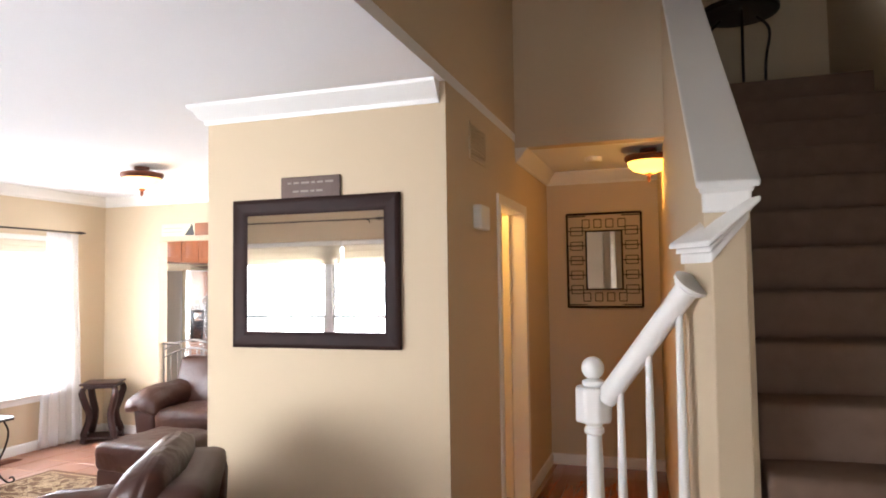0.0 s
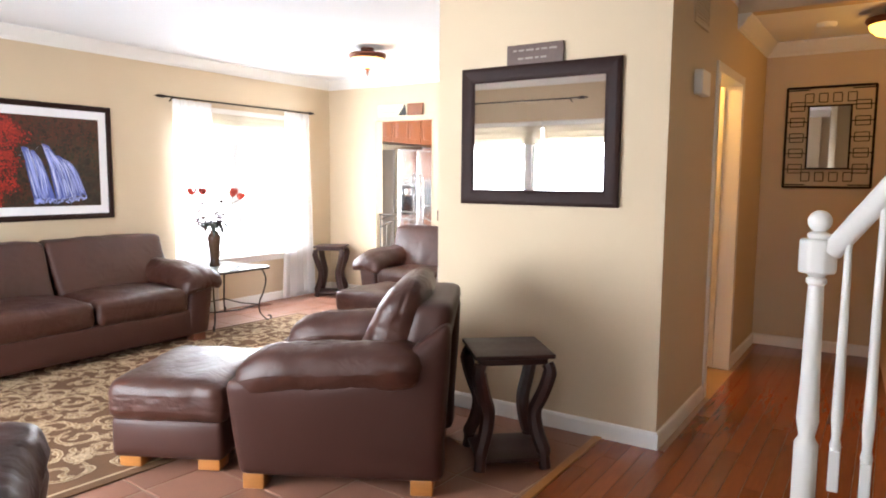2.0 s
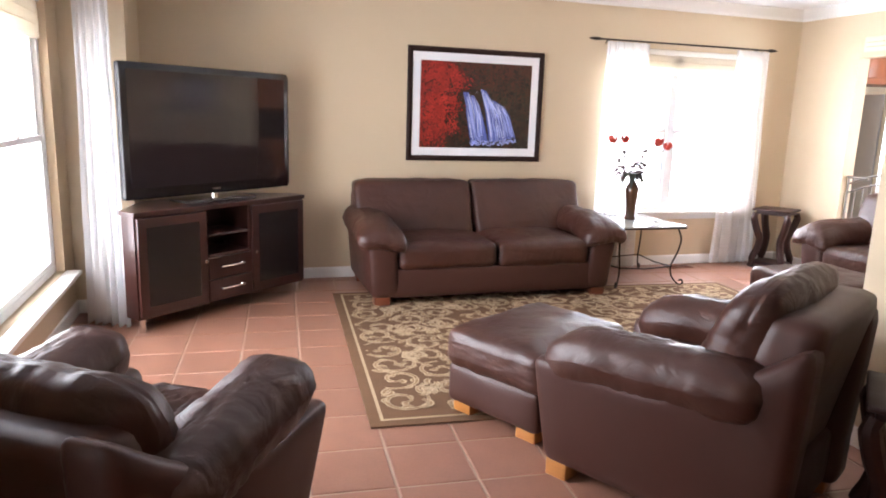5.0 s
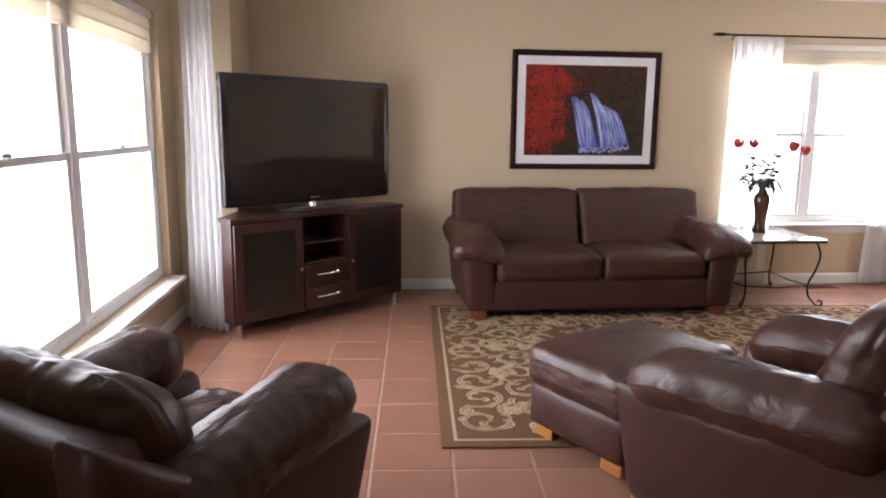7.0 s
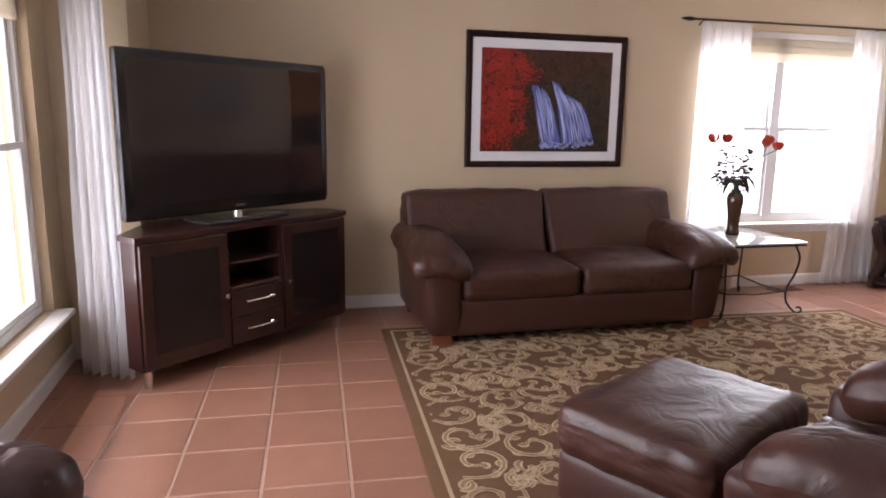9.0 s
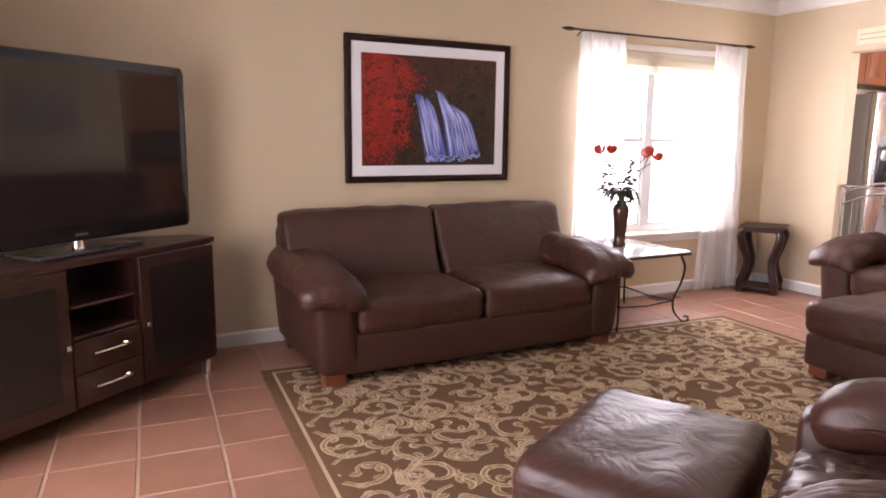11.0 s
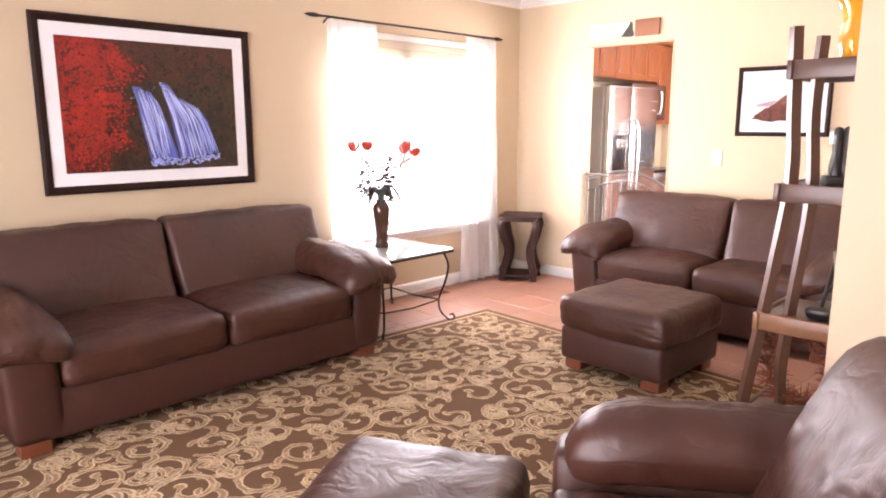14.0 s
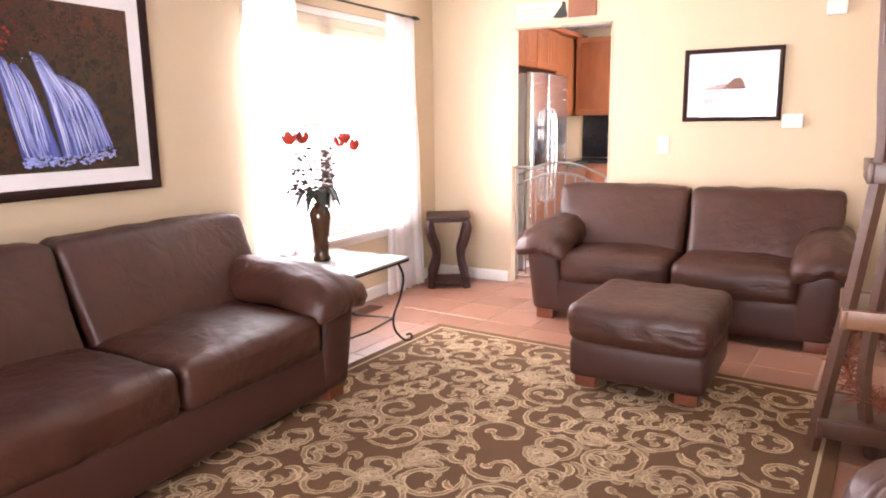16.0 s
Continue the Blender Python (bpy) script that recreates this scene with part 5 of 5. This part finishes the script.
# ---- kitchen beyond the doorway ----
fr = thing("refrigerator", pose(-5.40, 6.30, 0), "stainless steel side-by-side refrigerator with a water dispenser", "refrigerator")
part("cabinet_body", rbox(0.62, 0.92, 1.74, 0.01, 3), mat("grey_enamel", (0.35, 0.35, 0.36), 0.35, var=0.03), fr, m=Matrix.Translation((0.31, 0.46, 0.88)))
for y0, y1 in ((0.004, 0.40), (0.408, 0.916)):
    d = part("door", rbox(0.06, y1 - y0, 1.66, 0.012, 4), STEEL, fr, m=Matrix.Translation((0.655, (y0 + y1) / 2, 0.93)))
    yh = y1 - 0.045 if y0 < 0.1 else y0 + 0.045
    part("handle", tube(smooth_path([(0.686, yh, 0.60), (0.735, yh, 0.66), (0.745, yh, 1.0), (0.735, yh, 1.38), (0.686, yh, 1.45)], 5), 0.012, 10), STEEL, d, "curved steel handle")
part("dispenser", rbox(0.02, 0.20, 0.36, 0.006, 2), BLACKGLOSS, fr, "black water dispenser", m=Matrix.Translation((0.688, 0.19, 1.12)))
part("dispenser_panel", rbox(0.01, 0.13, 0.09, 0.003, 2), CHROME, fr, m=Matrix.Translation((0.70, 0.19, 1.22)))


def cupboard(name, m, w, h, d, label, doors=1):
    c = thing(name, m, label, "cabinet", "kitchen cabinets")
    part("carcass", box(0, d - 0.02, 0, w, 0, h), CABWOOD, c, smooth=False)
    for i in range(doors):
        a, b = w * i / doors + 0.004, w * (i + 1) / doors - 0.004
        dr = part("door", box(d - 0.019, d, a, b, 0.004, h - 0.004), CABWOOD, c, smooth=False, bevel=0.003)
        part("panel", rbox(0.012, b - a - 0.11, h - 0.12, 0.005, 2), CABWOOD, dr, m=Matrix.Translation((d, (a + b) / 2, h / 2)))
    return c


UP = "cherry wood upper kitchen cabinet with raised panel doors"
for i in range(3):
    cupboard("kitchen_cabinet", pose(WX, 6.00 + 0.62 * i, 1.86), 0.615, 0.40, 0.40, UP, 2)
cupboard("kitchen_cabinet", pose(WX, 7.87, 1.40), 0.80, 0.86, 0.36, UP, 2)
for i in range(3):
    cupboard("kitchen_cabinet", pose(-5.04 + 0.62 * i, 8.75, 1.40, 0, 0, -90), 0.615, 0.86, 0.34, UP, 1)
for i in range(4):
    cupboard("kitchen_cabinet", pose(-5.04 + 0.62 * i, 8.75, 0.0, 0, 0, -90), 0.615, 0.87, 0.60, "cherry wood base kitchen cabinet", 1)
setting("trim_kitchen_crown", box(WX, WX + 0.44, 5.99, 8.7, 2.265, 2.31), CABWOOD, "cherry wood crown on the kitchen cabinets", "moulding", bevel=0.01)
ctop = thing("countertop", pose(0, 0, 0), "black granite worktop with backsplash", "worktop")
part("slab", rbox(2.50, 0.64, 0.035, 0.008, 3), COUNTER, ctop, m=Matrix.Translation((-3.80, 8.43, 0.89)))
part("backsplash", box(-5.05, -2.55, 8.735, 8.748, 0.91, 1.40), COUNTER, ctop, smooth=False)
stove = thing("cooking_range", pose(-4.70, 7.25, 0), "steel cooking range with a black glass back panel", "stove")
stove.location = (-5.40, 7.28, 0)
part("oven_body", rbox(0.64, 0.74, 0.90, 0.01, 3), STEEL, stove, m=Matrix.Translation((0.32, 0.37, 0.45)))
part("cooktop", rbox(0.62, 0.72, 0.02, 0.005, 2), BLACKGLOSS, stove, m=Matrix.Translation((0.32, 0.37, 0.912)))
part("back_panel", rbox(0.06, 0.74, 0.20, 0.01, 2), BLACKGLOSS, stove, m=Matrix.Translation((0.04, 0.37, 1.01)))
mw = thing("microwave_oven", pose(WX, 7.28, 1.45), "steel over-the-range microwave oven", "microwave")
part("case", rbox(0.40, 0.74, 0.38, 0.01, 3), STEEL, mw, m=Matrix.Translation((0.20, 0.37, 0.19)))
part("door_glass", box(0.401, 0.406, 0.06, 0.52, 0.06, 0.32), BLACKGLOSS, mw, smooth=False)
part("handle", tube(smooth_path([(0.40, 0.57, 0.06), (0.445, 0.57, 0.10), (0.445, 0.57, 0.28), (0.40, 0.57, 0.32)], 4), 0.010, 8), STEEL, mw)
for k, (x, y, r, hh) in enumerate(((-4.55, 8.40, 0.05, 0.20), (-4.30, 8.45, 0.06, 0.14), (-4.12, 8.36, 0.045, 0.24))):
    j = thing("canister", pose(x, y, 0.908), "small kitchen canister on the worktop", "canister", "kitchen canisters")
    part("jar", lathe([(r, 0), (r, hh * 0.8), (r * 0.9, hh * 0.85)], 18), (STEEL, AMBER, BLACKGLOSS)[k], j)
    part("lid", lathe([(r * 0.92, hh * 0.85), (r * 0.92, hh * 0.95), (r * 0.3, hh), (r * 0.1, hh * 1.02)], 18), CHROME, j)

# folding pet gate in the doorway
gate = thing("pet_gate", pose(KD[0], KY + 0.06, 0), "pewter metal pet gate with an arched top across the doorway", "gate")
GWD = KD[1] - KD[0]
part("side_post", tube([(0.03, 0, 0.012), (0.03, 0, 0.98)], 0.012), PEWTER, gate)
part("side_post", tube([(GWD - 0.03, 0, 0.012), (GWD - 0.03, 0, 0.90)], 0.012), PEWTER, gate)
part("bottom_rail", tube([(0.03, 0, 0.05), (GWD - 0.03, 0, 0.05)], 0.010), PEWTER, gate)
part("latch_rail", tube([(0.0, 0, 0.965), (0.24, 0, 0.965)], 0.012), PEWTER, gate)
for dz in (0, -0.085):
    part("arch_rail", tube([(0.03 + (GWD - 0.06) * u, 0, 0.90 + dz + 0.11 * math.sin(math.pi * u)) for u in [i / 16 for i in range(17)]], 0.009), PEWTER, gate)
for i in range(1, 9):
    u = i / 9
    part("bar", tube([(0.03 + (GWD - 0.06) * u, 0, 0.05), (0.03 + (GWD - 0.06) * u, 0, 0.815 + 0.11 * math.sin(math.pi * u))], 0.006, 6), PEWTER, gate)

# ---- upstairs table ----
ut = thing("iron_table", pose(1.03, 5.35, 2.85), "small round black iron table on the upper landing", "table")
part("top", lathe([(0.27, 0.70), (0.28, 0.71), (0.28, 0.735), (0.26, 0.745)], 24), IRON, ut)
for k in range(3):
    a = k * 2.094 + 0.5
    c = Vector((math.cos(a), math.sin(a), 0))
    part("leg", tube(smooth_path([c * 0.14 + Vector((0, 0, 0.70)), c * 0.25 + Vector((0, 0, 0.60)), c * 0.21 + Vector((0, 0, 0.35)), c * 0.20 + Vector((0, 0, 0.0))], 5), 0.011, 8), IRON, ut)
part("scroll", tube(smooth_path([(0.02, 0, 0.74), (0.06, 0.02, 0.86), (-0.02, 0.04, 0.95), (0.04, 0.0, 1.05)], 6), 0.010, 8), IRON, ut)

# ---- rug ----
RX0, RX1, RY0, RY1 = -4.75, -2.37, 0.95, 4.41
rug = thing("area_rug", pose((RX0 + RX1) / 2, (RY0 + RY1) / 2, 0, 0, 0, -4), "olive-brown area rug with beige scrolling vines and a pale border line", "rug")
RW, RH = RX1 - RX0, RY1 - RY0
part("rug_base", rbox(RW, RH, 0.010, 0.004, 4), RUGBASE, rug, m=Matrix.Translation((0, 0, 0.005)))
bm = bmesh.new()
for off, wd in ((0.055, 0.016),):
    run([(0, 0), (wd, 0), (wd, 0.0016), (0, 0.0016)], [(-RW / 2 + off, -RH / 2 + off, 0.0095), (RW / 2 - off, -RH / 2 + off, 0.0095), (RW / 2 - off, RH / 2 - off, 0.0095), (-RW / 2 + off, RH / 2 - off, 0.0095)], True, bm)
part("border_line", bm, RUGPAT, rug, smooth=False)
bm, edge = bmesh.new(), bmesh.new()
LX, LY = RW / 2 - 0.10, RH / 2 - 0.10


LAYER = [0]


def ribbon(points, widths):
    """A filled band with a pale line along each edge."""
    LAYER[0] = (LAYER[0] + 1) % 90
    z = 0.0106 + LAYER[0] * 2e-5
    band(bm, points, [w * 0.72 for w in widths], [0.0] * len(points), z)
    for side in (-1, 1):
        band(edge, points, [max(0.0016, w * 0.36) for w in widths], [side * w for w in widths], z + 0.0022)


def band(target, points, widths, offs, z):
    prev = None
    for i, p in enumerate(points):
        a, b = points[max(i - 1, 0)], points[min(i + 1, len(points) - 1)]
        d = (b - a)
        if d.length < 1e-6:
            continue
        nrm = Vector((-d.y, d.x)).normalized() * widths[i]
        if abs(p.x) > LX or abs(p.y) > LY:
            prev = None
            continue
        off = nrm.normalized() * offs[i]
        cur = (target.verts.new((p.x + off.x - nrm.x, p.y + off.y - nrm.y, z)), target.verts.new((p.x + off.x + nrm.x, p.y + off.y + nrm.y, z)))
        if prev:
            target.faces.new((prev[0], cur[0], cur[1], prev[1]))
        prev = cur


def scroll(c, r, start, turns, hand, w, rng):
    """A vine that winds inwards, ends in a curl and throws off leaves; drawn as twin lines."""
    n = int(16 * turns)
    pts = []
    for i in range(n + 1):
        t = i / n
        a = start + hand * 2 * math.pi * turns * t
        rad = r * (1 - 0.80 * t ** 0.9)
        pts.append(c + Vector((math.cos(a), math.sin(a))) * rad)
    ribbon(pts, [w * (0.65 + 0.5 * math.sin(math.pi * min(1, 1.1 * i / n))) for i in range(n + 1)])
    for k in range(2, n - 3, 3):
        p, d = pts[k], (pts[k + 1] - pts[k - 1]).normalized()
        out = Vector((d.y, -d.x)) * hand * (1 if rng.random() < 0.72 else -1)
        leaf(p, (d * 0.75 + out * 0.9).normalized(), rng.uniform(0.35, 0.62) * r * (1 - 0.5 * k / n), hand, w * 1.1, rng)
    leaf(pts[-1], (pts[-1] - pts[-3]).normalized(), 0.30 * r, -hand, w * 1.5, rng)


def leaf(p, d, length, hand, w, rng):
    pts, ang = [p.copy()], math.atan2(d.y, d.x)
    n = 7
    bend = hand * rng.uniform(0.25, 0.48)
    for i in range(n):
        ang += bend
        pts.append(pts[-1] + Vector((math.cos(ang), math.sin(ang))) * length / n)
    ribbon(pts, [w * (0.25 + 0.95 * math.sin(math.pi * (0.12 + 0.80 * i / n))) for i in range(n + 1)])


rng = random.Random(3)
nx, ny = 9, 13
for i in range(nx):
    for j in range(ny):
        c = Vector((-LX + (i + 0.5) * 2 * LX / nx + rng.uniform(-.03, .03) + (0.07 if j % 2 else -0.07), -LY + (j + 0.5) * 2 * LY / ny + rng.uniform(-.03, .03)))
        hand = 1 if (i + j) % 2 else -1
        scroll(c, rng.uniform(0.125, 0.16), rng.uniform(0, 6.28), rng.uniform(1.05, 1.4), hand, 0.0098, rng)
        c2 = c + Vector((0.11 * hand, 0.15))
        scroll(c2, rng.uniform(0.065, 0.09), rng.uniform(0, 6.28), 1.1, -hand, 0.0085, rng)
        for k in range(4):
            a = rng.uniform(0, 6.28)
            leaf(c + Vector((math.cos(a), math.sin(a))) * rng.uniform(0.13, 0.19), Vector((math.cos(a + 1), math.sin(a + 1))), rng.uniform(0.08, 0.13), -hand, 0.0115, rng)
tagged(part("scroll_band", bm, RUGMID, rug, smooth=False), kind="stuff")
tagged(part("scroll_outline", edge, RUGPAT, rug, smooth=False), kind="stuff")

# ---- floor pieces ----
P, G = 0.334, 0.009
tile_floor = thing("floor_tiles", pose(0, 0, 0), "square terracotta floor tiles with sandy grout", "floor", kind="structure")
half = (P - G) / 2
tb = bmesh.new()
verts = [tb.verts.new((sx * (half - o), sy * (half - o), z)) for o, z in ((0, -0.012), (0, -0.003), (0.004, 0.0)) for sx, sy in ((-1, -1), (1, -1), (1, 1), (-1, 1))]
for r in range(2):
    for i in range(4):
        j = (i + 1) % 4
        tb.faces.new((verts[4 * r + i], verts[4 * r + j], verts[4 * r + 4 + j], verts[4 * r + 4 + i]))
tb.faces.new(verts[8:12])
tile_mesh = bpy.data.meshes.new("tile")
tb.to_mesh(tile_mesh), tb.free()
tile_mesh.materials.append(TILE)
rest = bmesh.new()
XE = -0.86
AREAS = ((WX, XE, -0.36, MY), (-4.72, XE, FY, -0.36), (WX, BX + 0.02, MY, KY + 0.02))    # the tiled floor, in rectangles
TURN = radians(-4)
AX, AY = Vector((math.cos(TURN), math.sin(TURN))), Vector((-math.sin(TURN), math.cos(TURN)))
CROSSING = Vector((-4.335, 0.705))


def clipped(poly, area):
    """The part of a convex outline that lies in a rectangle."""
    for axis, limit, sign in ((0, area[0], 1), (0, area[1], -1), (1, area[2], 1), (1, area[3], -1)):
        out = []
        for k, p in enumerate(poly):
            q = poly[(k + 1) % len(poly)]
            dp, dq = sign * (p[axis] - limit), sign * (q[axis] - limit)
            if dp >= 0:
                out.append(p)
            if dp * dq < 0:
                out.append(p.lerp(q, dp / (dp - dq)))
        poly = out
        if len(poly) < 3:
            return []
    return poly


def inside(p, area):
    return area[0] <= p.x <= area[1] and area[2] <= p.y <= area[3]


rng = random.Random(8)
for i in range(-6, 14):
    for j in range(-8, 20):
        c = CROSSING + AX * (P * (i + 0.5)) + AY * (P * (j + 0.5))
        poly = [c + AX * (sx * half) + AY * (sy * half) for sx, sy in ((-1, -1), (1, -1), (1, 1), (-1, 1))]
        under = RX0 + 0.35 < c.x < RX1 - 0.35 and RY0 + 0.35 < c.y < RY1 - 0.35
        if not under and any(all(inside(p, a) for p in poly) for a in AREAS):
            t = new("tile", tile_mesh)
            t.parent = tile_floor
            t.location = (c.x, c.y, rng.uniform(-0.0012, 0))
            t.rotation_euler = (rng.uniform(-0.002, 0.002), rng.uniform(-0.002, 0.002), TURN + rng.randrange(4) * math.pi / 2)
            continue
        for a in AREAS:
            cut = clipped(poly, a)
            if len(cut) > 2:
                prism([(p.x, p.y) for p in cut], -0.012, -0.001, rest)
for i in range(14):
    for j in range(9):
        xa, ya = WX + i * P, KY + 0.13 + j * P
        if xa + P < -1.75 and ya + P < 8.76:
            box(xa + G / 2, xa + P - G / 2, ya + G / 2, ya + P - G / 2, -0.012, -0.001, rest)
tagged(part("cut_tiles", rest, TILEJ, tile_floor, smooth=False), kind="stuff")

wood_floor = thing("floor_planks", pose(0, 0, 0), "glossy red-brown oak plank floor in the hall", "floor", kind="structure")
pw = 0.083
meshes = {}
rng = random.Random(4)
x = XE + 0.045
while x < 1.70:
    y = -2.34 + rng.uniform(-0.9, 0)
    while y < KY:
        L = rng.choice((0.7, 0.9, 1.1, 1.3))
        a, b = max(-2.34, y), min(KY - 0.001, y + L)
        y += L
        if x < HX and b > MY:
            b = MY - 0.001
        if b - a < 0.05:
            continue
        key = round(b - a, 3)
        if key not in meshes:
            q = rbox(pw - 0.0015, key - 0.0015, 0.012, 0.0015, 1)
            me = bpy.data.meshes.new("plank")
            bmesh.ops.recalc_face_normals(q, faces=q.faces)
            q.to_mesh(me), q.free()
            me.materials.append(PLANK)
            meshes[key] = me
        o = new("plank", meshes[key])
        o.parent = wood_floor
        o.location = (x + pw / 2, (a + b) / 2, -0.006)
    x += pw
setting("trim_floor_threshold", rbox(0.045, MY + 0.75, 0.016, 0.006, 3), FOOT, "honey oak threshold strip between tile and planks", "trim").location = (XE + 0.022, (MY + FY) / 2, 0.0)
